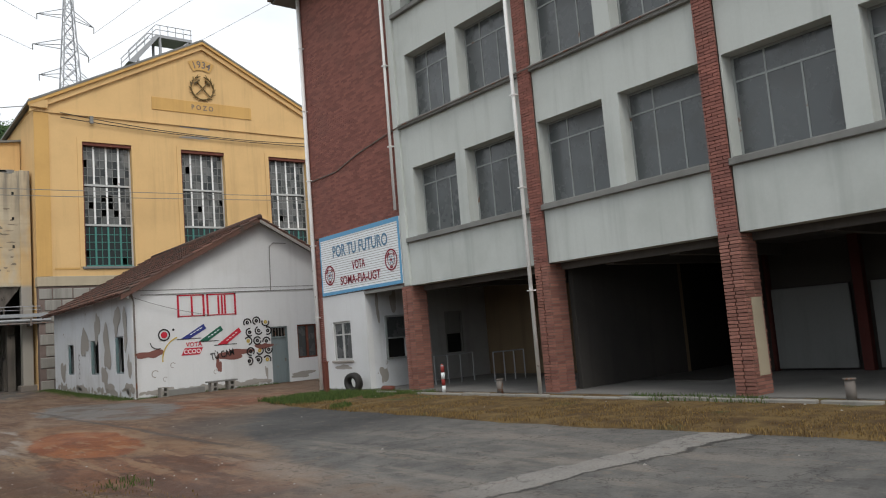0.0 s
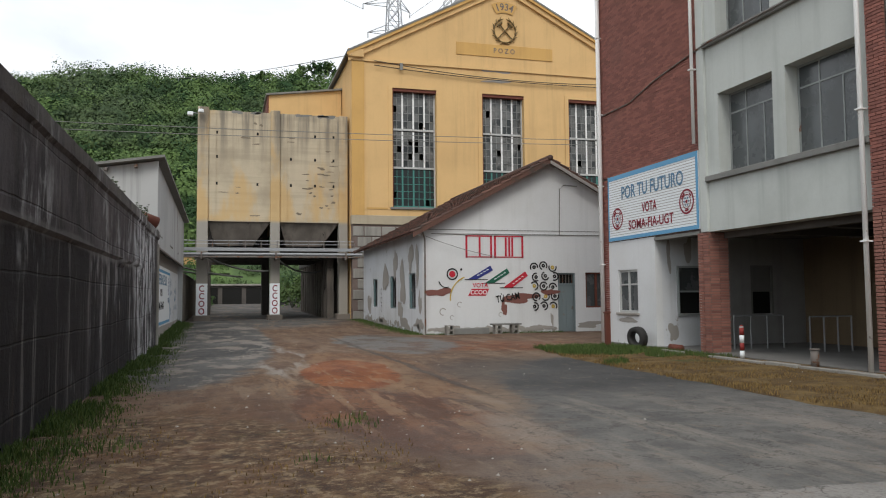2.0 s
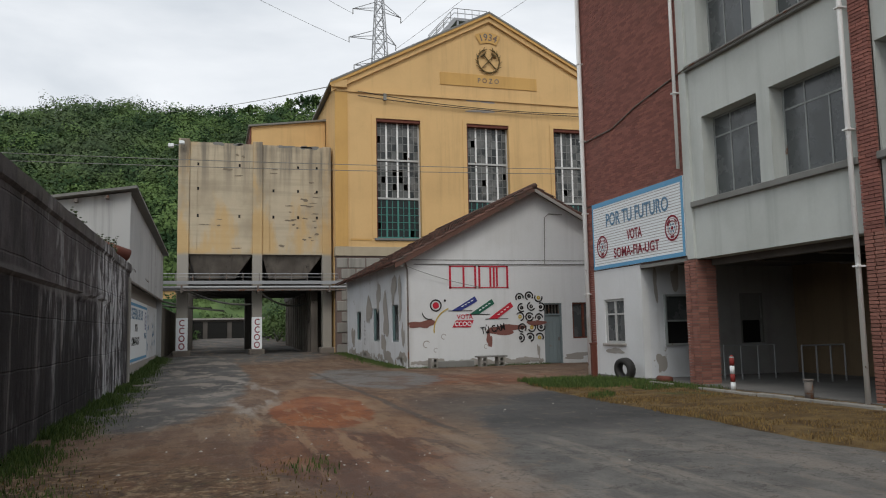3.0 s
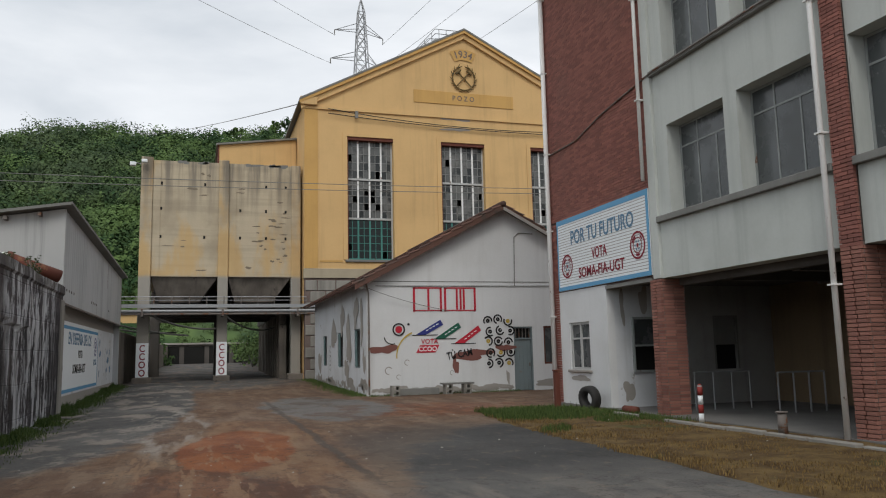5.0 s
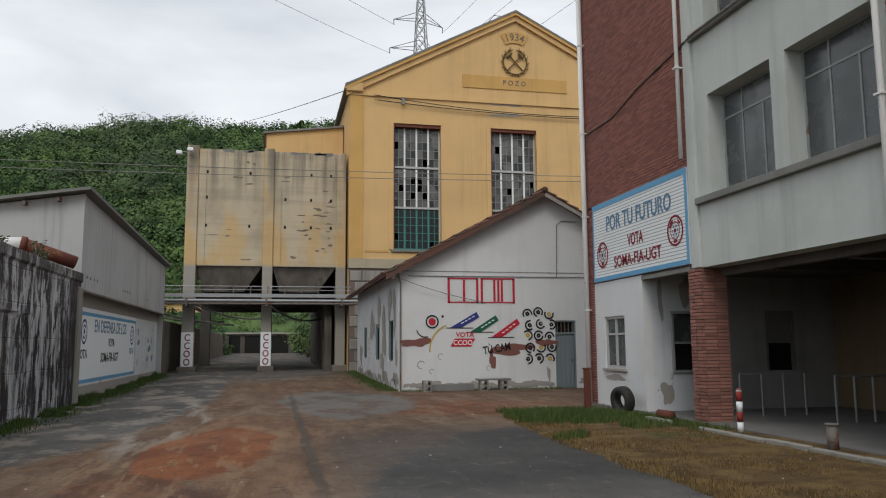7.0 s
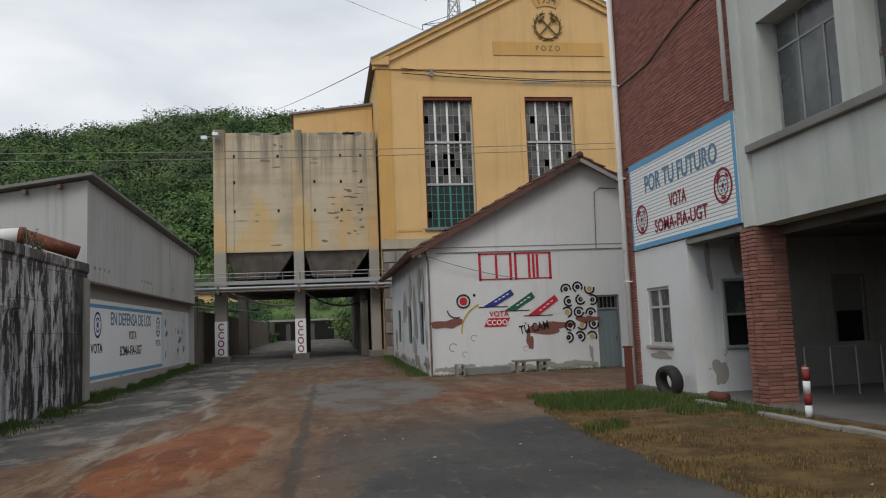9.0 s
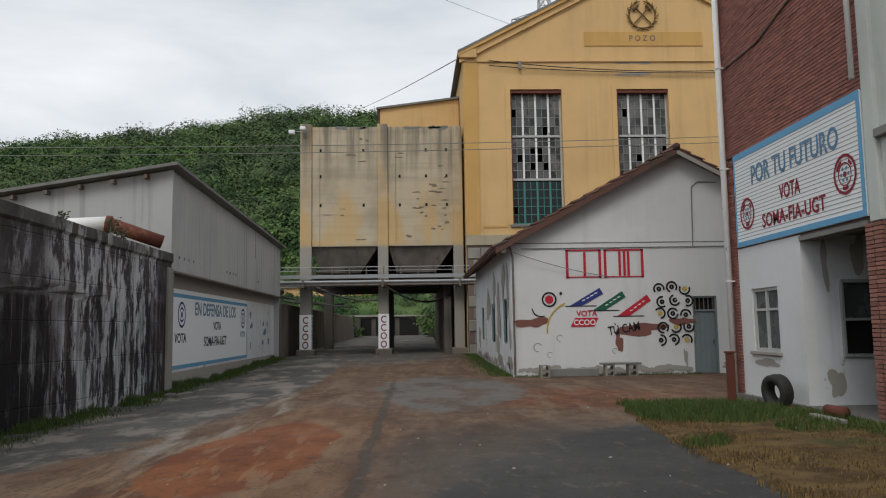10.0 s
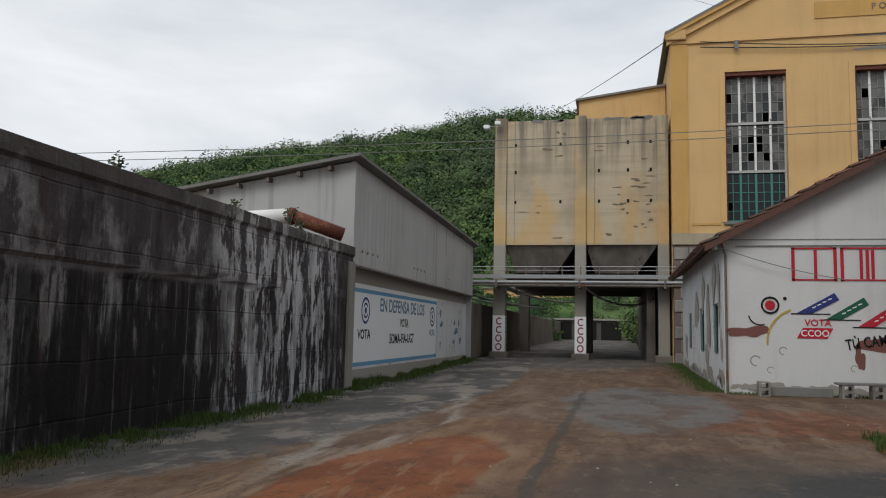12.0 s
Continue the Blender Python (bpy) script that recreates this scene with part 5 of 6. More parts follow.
            cx, cz = 16.15 + s * 0.78 * math.cos(a), 19.85 + 0.82 * math.sin(a)
            c = Vector((cx, GY - 0.1, cz))
            d = Vector((-s * math.sin(a), 0, math.cos(a)))
            rod(bm, c - 0.2 * d, c + 0.2 * d, 0.07, 6, 0.02)
            o = Vector((s * math.cos(a), 0, math.sin(a))) * 0.2
            rod(bm, c - 0.1 * d, c + 0.1 * d + o, 0.05, 5, 0.015)
    emb = part("crest", bm, BRONZE, g, "dark cast wreath with crossed hammers")
    for s in (-1, 1):
        bm = rod(bmesh.new(), (16.15 - s * 0.5, GY - 0.12, 19.3), (16.15 + s * 0.42, GY - 0.12, 20.3), 0.045, 6)
        rod(bm, (16.15 + s * 0.22, GY - 0.12, 20.42), (16.15 + s * 0.56, GY - 0.12, 20.12), 0.075, 6)
        part("hammer", bm, BRONZE, emb)
    for z, seed in ((17.3, 71), (16.6, 72)):
        part("render_scar", blob(basis((15.6, GY - 0.004, z - 0.3), (1, 0, 0), (0, -1, 0)), 0, 0, 0.9, 0.12, seed), P_GREYPATCH, g)
    for i, (z, d) in enumerate(((17.05, 0.5), (16.75, 0.3))):
        part("cable", tube(sag((7.0, GY - 0.2, z), (26.6, GY - 0.2, z - 0.3), d), 0.026), RUBBER, g)
    part("insulator", boxes((8.7, 8.9, GY - 0.26, GY - 0.14, 16.55, 17.0)), SILL, g)
    # lower annexe behind the bunker
    part("annexe_wall", prism([(0.5, 10), (5.5, 10), (5.5, 16.15), (0.5, 15.5)], "y", 58.0, 72), YELLOW, g)
    part("annexe_edge", boxes((0.42, 0.5, 57.95, 72, 12.9, 15.5)), RUST_PIPE, g)
    part("annexe_roof", prism([(0.3, 15.48), (5.54, 16.16), (5.54, 16.28), (0.3, 15.6)], "y", 57.8, 72.4), SILL, g)
    return g


build_hall()


# ---- steel headframe far behind the hall ----
tw = thing("headframe", (27, 95, 0), "pale grey steel mine headframe platform with railings", "headframe")
y0, y1 = 94.0, 97.0
part("deck", prism([(23.3, 36.4), (24.1, 36.4), (27.0, 40.0), (31.1, 40.0), (31.1, 40.35), (26.7, 40.35)], "y", y0, y1), GALV, tw)
for x, h in ((24.5, 37.0), (27.2, 40.1), (30.6, 40.1)):
    for y in (y0 + 0.2, y1 - 0.2):
        part("leg", rods([((x, y, 0.0), (x, y, h))], 0.18), GALV, tw)
part("brace", rods([((27.2, y0 + 0.2, 36.8), (30.6, y0 + 0.2, 39.9))], 0.12), GALV, tw)
for y in (y0, y1):
    for h in (0.6, 1.2):
        part("rail", tube([(23.3, y, 36.5 + h), (26.7, y, 40.35 + h), (31.1, y, 40.35 + h)], 0.05), GALV, tw)
    for i in range(9):
        x = 23.4 + 7.6 * i / 8
        z = 36.5 + min(3.85, max(0, (x - 23.3) * 1.13))
        part("post", rods([((x, y, z), (x, y, z + 1.2))], 0.045), GALV, tw)


# ---- concrete coal bunker ----
BC = [(-4.02, -3.35), (0.46, 1.06), (4.84, 5.42)]
ROWS = [54.6, 58.6, 62.6, 66.6]


def build_bunker():
    b = thing("concrete_bunker", (0.7, 60, 0.2), "stained concrete coal bunker on columns over the road", "bunker")
    top = 13.55
    part("front_wall", boxes((-3.35, 0.46, PY + 0.12, PY + 0.5, 6.45, top - 0.05)), HOPPER, b)
    part("front_wall", boxes((1.06, 4.84, PY + 0.12, PY + 0.5, 6.45, top - 0.05)), HOPPER, b)
    part("side_wall", boxes((-3.95, -3.5, PY + 0.68, 67.2, 6.45, top - 0.05)), HOPPER, b)
    part("side_wall", boxes((4.9, 5.38, PY + 0.68, 67.2, 6.45, top - 0.05)), HOPPER, b)
    part("rear_wall", boxes((-3.5, 4.9, 66.8, 67.2, 6.45, top - 0.05)), HOPPER, b)
    part("cover", boxes((-3.5, 4.9, PY + 0.5, 66.8, 12.6, 12.8)), HOPPER, b)
    for i, (a, c) in enumerate(BC):
        part("column", boxes((a, c, PY, PY + 0.68, 0.1, top + (0.12 if i != 2 else -0.02)), bevel=0.03), HOPPER_COLUMN, b)
        part("footing", boxes((a - 0.18, c + 0.18, PY - 0.2, PY + 0.85, 0.1, 0.55), bevel=0.05), CHUTE, b)
        # rear columns in darker concrete, the bunker's shade put into the colour
        for y in ROWS[1:] if i == 2 else ROWS[3:]:
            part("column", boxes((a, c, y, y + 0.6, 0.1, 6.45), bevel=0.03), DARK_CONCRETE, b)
    part("pilaster", boxes((1.12, 1.5, PY + 0.06, PY + 0.12, 6.45, top - 0.06)), HOPPER, b)
    part("pilaster", boxes((-3.3, -2.9, PY + 0.07, PY + 0.12, 6.45, top - 0.06)), HOPPER, b)
    # sloping chutes under the bins
    for a, c in ((-3.35, 0.46), (1.06, 4.84)):
        for y in (PY + 0.3, 58.7, 62.7):
            bm = bmesh.new()
            m = (a + c) / 2
            hi = [bm.verts.new(v) for v in ((a, y, 6.44), (c, y, 6.44), (c, y + 3.8, 6.44), (a, y + 3.8, 6.44))]
            lo = [bm.verts.new(v) for v in ((a + 0.45, y + 0.5, 4.95), (c - 1.05, y + 0.5, 4.95), (c - 1.05, y + 2.8, 4.95), (a + 0.45, y + 2.8, 4.95))]
            bm.faces.new(hi)
            bm.faces.new(list(reversed(lo)))
            for i in range(4):
                j = (i + 1) % 4
                bm.faces.new((hi[i], lo[i], lo[j], hi[j]))
            bmesh.ops.recalc_face_normals(bm, faces=bm.faces)
            part("chute", bm, CHUTE, b, "grimy sloping concrete chute")
        # deck and beams coloured dark for the shade under the bins
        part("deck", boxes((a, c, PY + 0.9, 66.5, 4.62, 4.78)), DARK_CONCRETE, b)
        # dark panel added behind the chutes to fill their gaps with shade
        part("gap_shade_panel", boxes((a, c, 58.35, 58.6, 4.78, 6.45)), DARK_CONCRETE, b)
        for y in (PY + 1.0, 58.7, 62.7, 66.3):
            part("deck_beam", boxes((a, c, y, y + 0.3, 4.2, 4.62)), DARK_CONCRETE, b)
    # drain holes in the face
    for x in (-2.85, -0.35, 1.75, 3.3, 4.5):
        for z in (12.1, 10.55, 8.85):
            if (x, z) in ((1.75, 12.1), (-0.35, 10.55)):
                continue
            part("drain_hole", boxes((x - 0.06, x + 0.06, PY + 0.10, PY + 0.119, z - 0.09, z + 0.09)), BLACK, b)
    rnd = random.Random(31)
    for i in range(34):
        x, z = rnd.choice((rnd.uniform(-2.8, 0.2), rnd.uniform(1.6, 4.6))), rnd.uniform(6.7, 13.2)
        if i < 12:
            x, z = rnd.uniform(3.6, 4.5), rnd.uniform(7.2, 10.2)
        part("spall", blob(basis((x, PY + 0.118 - 0.0055 * (i % 3), z), (1, 0, 0), (0, -1, 0)), 0, 0, rnd.uniform(0.06, 0.3), rnd.uniform(0.02, 0.07), 400 + i, 16), SPALL, b)
    for i in range(9):
        x = rnd.choice((rnd.uniform(-2.8, 0.2), rnd.uniform(1.6, 4.6)))
        part("top_spall", blob(basis((x, PY + 0.112, 13.45), (1, 0, 0), (0, -1, 0)), 0, 0, rnd.uniform(0.1, 0.4), rnd.uniform(0.05, 0.14), 450 + i, 14), SILL, b)
    # red and white painted bands on the columns
    for i, (a, c) in enumerate(BC[:2]):
        p = part("painted_band", boxes((a - 0.004, c + 0.004, PY - 0.008, PY + 0.688, 0.56, 2.53)), P_WHITE, b, "white band with dark red letters")
        for j, ch in enumerate("CCOO"):
            letters("letter", ch, 0.56, basis(((a + c) / 2, PY - 0.012, 2.03 - 0.47 * j), (1, 0, 0), (0, -1, 0)), P_MAROON, p, 0.85)
            if i == 0:
                letters("letter", ch, 0.56, basis((c + 0.008, PY + 0.34, 2.03 - 0.47 * j), (0, 1, 0), (1, 0, 0)), P_BLACK, p, 0.85)
    # row of close columns at the side of the passage
    for i in range(13):
        y = 56.4 + 1.5 * i
        # dark chute concrete here stands for the passage shade
        part("side_column", boxes((4.3, 4.75, y, y + 0.5, 0.1, 4.6), bevel=0.02), CHUTE, b)
    # beam darkened for shade
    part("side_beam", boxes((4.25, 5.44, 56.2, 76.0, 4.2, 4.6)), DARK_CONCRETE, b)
    # dark sheet added as the shade between the side columns
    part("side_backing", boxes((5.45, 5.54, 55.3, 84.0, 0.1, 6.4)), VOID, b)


build_bunker()

pg = thing("pipe_bridge", (0.5, 53.9, 4.5), "narrow steel pipe gantry crossing in front of the bunker", "gantry")
part("walkway", boxes((-8.6, 6.2, 53.55, 54.35, 4.62, 4.72)), GALV, pg)
part("girder", boxes((-8.6, 6.2, 53.48, 53.55, 4.52, 4.72)), GALV, pg)
for z, r, mt in ((4.33, 0.09, GALV), (4.15, 0.05, STEEL)):
    part("pipe", rods([((-8.6, 53.6, z), (6.2, 53.6, z))], r, 10), mt, pg)
part("rail", rods([((-8.6, 53.55, 5.15), (5.7, 53.55, 5.15))], 0.025), GALV, pg)
part("rail", rods([((-8.6, 53.55, 4.95), (5.7, 53.55, 4.95))], 0.018), GALV, pg)
for i in range(15):
    x = -7.9 + 0.97 * i
    part("post", rods([((x, 53.55, 4.7), (x, 53.55, 5.18))], 0.03), STEEL, pg)
for a, c in BC:
    m = (a + c) / 2
    part("bracket", boxes((m - 0.06, m + 0.06, 53.5, 54.6, 4.0, 4.45), bevel=0.01), STEEL, pg)
for a, b2, d in (((-7.5, 53.8, 4.4), (-1.2, 57.0, 3.0), 0.25), ((-7.5, 53.9, 4.1), (-2.0, 60.0, 3.3), 0.35), ((-3.4, 54.4, 4.2), (0.5, 56.5, 3.4), 0.3), ((1.0, 55.5, 4.1), (4.5, 60, 3.6), 0.5)):
    part("hose", tube(sag(a, b2, d), 0.06), SILL, pg)
part("pipe", tube([(-8.5, 54.4, 4.5), (-6.5, 54.4, 4.5), (-4.2, 56.5, 4.4), (-4.2, 75, 4.4)], 0.12, 10), GALV, pg)
part("pipe", tube([(-8.5, 54.0, 3.9), (-6.2, 53.9, 3.5), (-5.0, 54.8, 3.9)], 0.16, 10), SILL, pg)


# ---- black retaining wall and the metal shed ----
def wall_mesh(x, y0, y1, top):
    """A wall face with an uneven cast ledge and pitted surface."""
    bm = bmesh.new()
    ny, zs = 90, [-0.2, 0.15, 0.6, 1.1, 1.6, 2.0, 2.3, 2.44, 2.5, 2.62, 3.0, 3.4, 3.62, 3.68, 3.8, top]
    rows = []
    for j in range(ny + 1):
        y = y0 + (y1 - y0) * j / ny
        row = []
        for z in zs:
            out = 0.02 * noise.noise((y * 1.3, z * 1.7, 2)) + 0.012 * noise.noise((y * 5, z * 5, 7))
            edge = 2.46 + 0.10 * noise.noise((y * 0.5, 0, 3))
            out += 0.055 if z > edge and y < 28 else 0.0
            out += 0.05 if z > 3.64 else 0.0
            row.append(bm.verts.new((x + out, y, z + (0.015 * noise.noise((y * 2, 1, 1)) if z == top else 0))))
        rows.append(row)
    for a, b in zip(rows[:-1], rows[1:]):
        for k in range(len(zs) - 1):
            bm.faces.new((a[k], b[k], b[k + 1], a[k + 1]))
    back = [[bm.verts.new((x - 0.5, r[0].co.y, z)) for z in (top, -0.2)] for r in rows]
    for a, b, r, s in zip(back[:-1], back[1:], rows[:-1], rows[1:]):
        bm.faces.new((r[-1], s[-1], b[0], a[0]))
        bm.faces.new((a[0], b[0], b[1], a[1]))
    for r, bk in ((rows[0], back[0]), (rows[-1], back[-1])):
        bm.faces.new([*r, *bk])
    bmesh.ops.recalc_face_normals(bm, faces=bm.faces)
    return bm


wl_ob = tagged(part("wall_west", wall_mesh(LX, -20, 32.75, 3.91), BLACK_WALL), "tall soot-black streaked concrete retaining wall", "wall", kind="structure")
part("buttress", boxes((LX - 0.4, LX + 0.05, 32.3, 32.85, -0.1, 3.5), bevel=0.04), PLAIN_CONCRETE, wl_ob)
tagged(part("wall_bank", boxes((-40, LX - 0.5, -20, 32.4, -0.2, 3.7)), VERGE), "raised ground behind the retaining wall", "bank", kind="structure")


def build_shed():
    s = thing("metal_shed", (-8, 42, 0), "grey sheet-clad shed above a white painted wall", "shed")
    x, y0, y1 = -4.93, 32.8, 51.6
    part("base_wall", boxes((x - 0.35, x, y0, y1, -0.1, 3.0)), WHITE_OLD, s, "white painted masonry wall")
    part("base_plinth", boxes((x, x + 0.03, y0, y1, -0.1, 0.42)), P_GREYPATCH, s)
    part("wall_head", boxes((x - 0.3, x - 0.02, y0, y1, 3.0, 3.55)), P_GREYPATCH, s, "crumbling bare masonry strip")
    # profiled sheet wall facing the road
    bm = bmesh.new()
    n = 180
    rows = []
    for i in range(n + 1):
        y = y0 + (y1 - y0) * i / n
        o = 0.0 if i % 4 in (0, 1) else -0.025
        rows.append([bm.verts.new((-4.62 + o, y, z)) for z in (3.45, 6.42 - 0.42 * i / n)])
    for a, b in zip(rows[:-1], rows[1:]):
        bm.faces.new((a[0], b[0], b[1], a[1]))
    part("sheet_wall", bm, SHEET, s)
    part("sheet_lip", boxes((-4.66, -4.58, y0, y1, 3.40, 3.46)), STEEL, s)
    part("front_wall", prism([(-4.66, 0), (-4.66, 6.40), (-16.0, 4.62), (-16.0, 0)], "y", y0, y0 + 0.1), SHEET, s)
    part("rear_wall", prism([(-4.66, 0), (-4.66, 5.98), (-16.0, 4.2), (-16.0, 0)], "y", y1 - 0.1, y1), SHEET, s)
    part("corner_trim", boxes((-4.70, -4.575, y0 - 0.03, y0 + 0.1, 3.45, 6.40)), SHEET, s)
    bm = bmesh.new()
    vs = [bm.verts.new(v) for v in ((-4.35, y0 - 0.35, 6.50), (-4.35, y1 + 0.3, 6.06), (-16.3, y1 + 0.3, 4.2), (-16.3, y0 - 0.35, 4.64))]
    up = [bm.verts.new(v.co + Vector((0, 0, 0.09))) for v in vs]
    bm.faces.new(vs)
    bm.faces.new(up)
    for i in range(4):
        bm.faces.new((vs[i], vs[(i + 1) % 4], up[(i + 1) % 4], up[i]))
    bmesh.ops.recalc_face_normals(bm, faces=bm.faces)
    part("roof", bm, SILL, s)
    for i in range(7):
        xx = -5.3 - 0.95 * i
        z = 6.42 + (xx + 4.35) * 0.1565
        part("purlin_end", boxes((xx - 0.05, xx + 0.05, y0 - 0.25, y0, z - 0.14, z - 0.02)), STEEL, s)
    part("wall_crack", boxes((-4.612, -4.606, 45.0, 45.05, 4.9, 6.1)), STEEL, s)
    # painted panel
    M = lambda y, z, off=0.006: basis((x + off, y, z), (0, 1, 0), (1, 0, 0))
    p = part("painted_panel", flat([(0, 0.5), (11.9, 0.5), (11.9, 3.0), (0, 3.0)], M(33.05, 0, 0.001), 0.003), P_WHITE, s, "white panel with blue border and faded words")
    for a in ((0.05, 2.74, 11.8, 2.86), (0.05, 0.5, 11.8, 0.62), (0.0, 0.5, 0.08, 2.86), (11.72, 0.5, 11.8, 2.86)):
        part("border", flat([(a[0], a[1]), (a[2], a[1]), (a[2], a[3]), (a[0], a[3])], M(33.05, 0, 0.006)), P_BLUE, p)
    letters("lettering", "EN DEFENSA DE LOS", 0.62, M(39.6, 2.22, 0.008), P_GREYBLUE, p, 1.05)
    letters("lettering", "VOTA", 0.42, M(35.0, 1.32, 0.008), P_BLACK, p, 1.1)
    letters("lettering", "VOTA", 0.42, M(39.6, 1.72, 0.008), P_BLACK, p, 1.0)
    letters("lettering", "SOMA-FIA-UGT", 0.48, M(39.4, 1.15, 0.008), P_BLACK, p, 1.0)
    letters("lettering", "VOTA", 0.36, M(44.0, 1.40, 0.008), P_GREYBLUE, p, 1.0)
    for y in (35.1, 44.0):
        for r0, r1, a0, a1 in ((0.34, 0.42, 0, 360), (0.0, 0.10, 0, 360), (0.18, 0.24, 30, 150), (0.18, 0.24, 210, 330)):
            part("emblem", ring(bmesh.new(), M(y, 2.2, 0.006), 0, 0, r0, r1, a0, a1), P_NAVY, p, "round dark emblem")
    for y, z, w in ((45.6, 2.4, 0.3), (45.8, 1.9, 0.5), (45.6, 1.0, 0.2), (48.6, 2.0, 0.3), (49.6, 2.0, 0.3), (49.0, 1.6, 0.9), (48.5, 1.1, 0.4), (50.0, 1.15, 0.5)):
        part("painted_mark", blob(M(y, z, 0.006), 0, 0, w * 0.5, 0.14, int(y * 10), 16), P_GREYBLUE, p)
    for i in range(9):
        part("bolt", boxes((-4.60, -4.585, 33.6 + 0.5 * (i % 4) + 6 * (i // 4), 33.68 + 0.5 * (i % 4) + 6 * (i // 4), 3.85, 3.93)), STEEL, s)


build_shed()
pp = thing("old_pipe", (-5.5, 31, 4.1), "white and rust-red pipe lying over the wall", "pipe")
part("white_pipe", rod(bmesh.new(), (-8.0, 31.3, 4.52), (-5.75, 31.1, 4.58), 0.21, 14), PIPE_WHITE, pp, "", True)
part("red_pipe", rod(bmesh.new(), (-5.75, 31.1, 4.58), (-4.5, 31.7, 4.14), 0.19, 14), RUST_PIPE, pp, "", True)
part("collar", rod(bmesh.new(), (-5.82, 31.09, 4.58), (-5.68, 31.12, 4.56), 0.24, 14), RUST_PIPE, pp, "", True)

# ---- beyond the passage ----
tagged(part("wall_far_west", boxes((-5.25, -4.65, 51.7, 115.8, -0.1, 3.15), bevel=0.04), FAR_WALL), "dark concrete wall beyond the bunker", "wall", kind="structure")
tagged(part("wall_far_east", boxes((7.5, 8.2, 84.6, 112, -0.1, 3.0), bevel=0.04), DARK_CONCRETE), "dark concrete wall beyond the hall", "wall", kind="structure")
fs = thing("garage_block", (0, 118, 0), "long low dark building closing the far yard", "building")
part("wall", boxes((-30, 20, 116, 117.5, 0.4, 3.35)), DARK_CONCRETE, fs)
part("roof", boxes((-30.5, 20.5, 115.6, 117.8, 3.35, 3.6), bevel=0.03), PLAIN_CONCRETE, fs)
for i in range(7):
    part("garage_door", boxes((-9 + 3.2 * i, -6.4 + 3.2 * i, 115.93, 116.0, 0.6, 3.1)), BLACK, fs)
yb = thing("low_yellow_building", (-3, 130, 0), "pale yellow low building far behind the yard", "building")
part("wall", boxes((-17, -2.5, 127.5, 132, 2, 8.1)), YELLOW, yb)
part("roof", boxes((-17.4, -2.1, 127.1, 132.4, 8.1, 8.3)), SILL, yb)


def bush(x, y, z, r, seed):
    rnd = random.Random(seed)
    t = thing("bush", (x, y, z), "loose green shrub beside the far road", "bush", "shrubs past the bunker")
    bm = bmesh.new()
    V, F = [], []
    for i in range(9):
        a = rnd.uniform(0, 6.28)
        q = Vector((x + r * 0.7 * math.cos(a), y + r * 0.7 * math.sin(a), z + r * rnd.uniform(0.7, 1.9)))
        rod(bm, (x, y, z), q, 0.05, 5, 0.02)
        for _ in range(90):
            p = q + Vector([rnd.gauss(0, r * 0.3) for _ in range(3)])
            u = Vector([rnd.gauss(0, 1) for _ in range(3)]).normalized() * rnd.uniform(0.08, 0.2)
            w = u.orthogonal() * 0.6
            k = len(V)
            V.extend([p + u, p + w, p - u, p - w])
            F.append((k, k + 1, k + 2, k + 3))
    part("stem", bm, SILL, t)
    me = bpy.data.meshes.new("leaves")
    me.from_pydata(V, [], F)
    part("leaves", me, WOODS, t)


for i, (x, y, r) in enumerate(((4.6, 88, 1.5), (5.2, 94, 1.7), (4.4, 101, 1.6), (5.6, 84, 1.3), (-5.0, 104, 1.2))):
    bush(x, y, 0.5, r, 90 + i)


# ---- wooded hill ----
RIDGE = [(-420, 30), (-260, 38), (-200, 43), (-156, 49), (-128, 55), (-110, 58), (-74, 59), (-56, 63), (-37, 67), (-10, 67), (10, 67), (30, 67), (120, 60), (320, 50)]


def hill_height(x, y):
    r = np.interp(x, [p[0] for p in RIDGE], [p[1] for p in RIDGE])
    t = min(1.0, max(0.0, (y - 118) / 132))
    back = max(0.0, (y - 250) / 200)
    return r * (t ** 0.85) - 25 * back + 2.5 * noise.noise((x * 0.02, y * 0.02, 0)) * t - 0.3


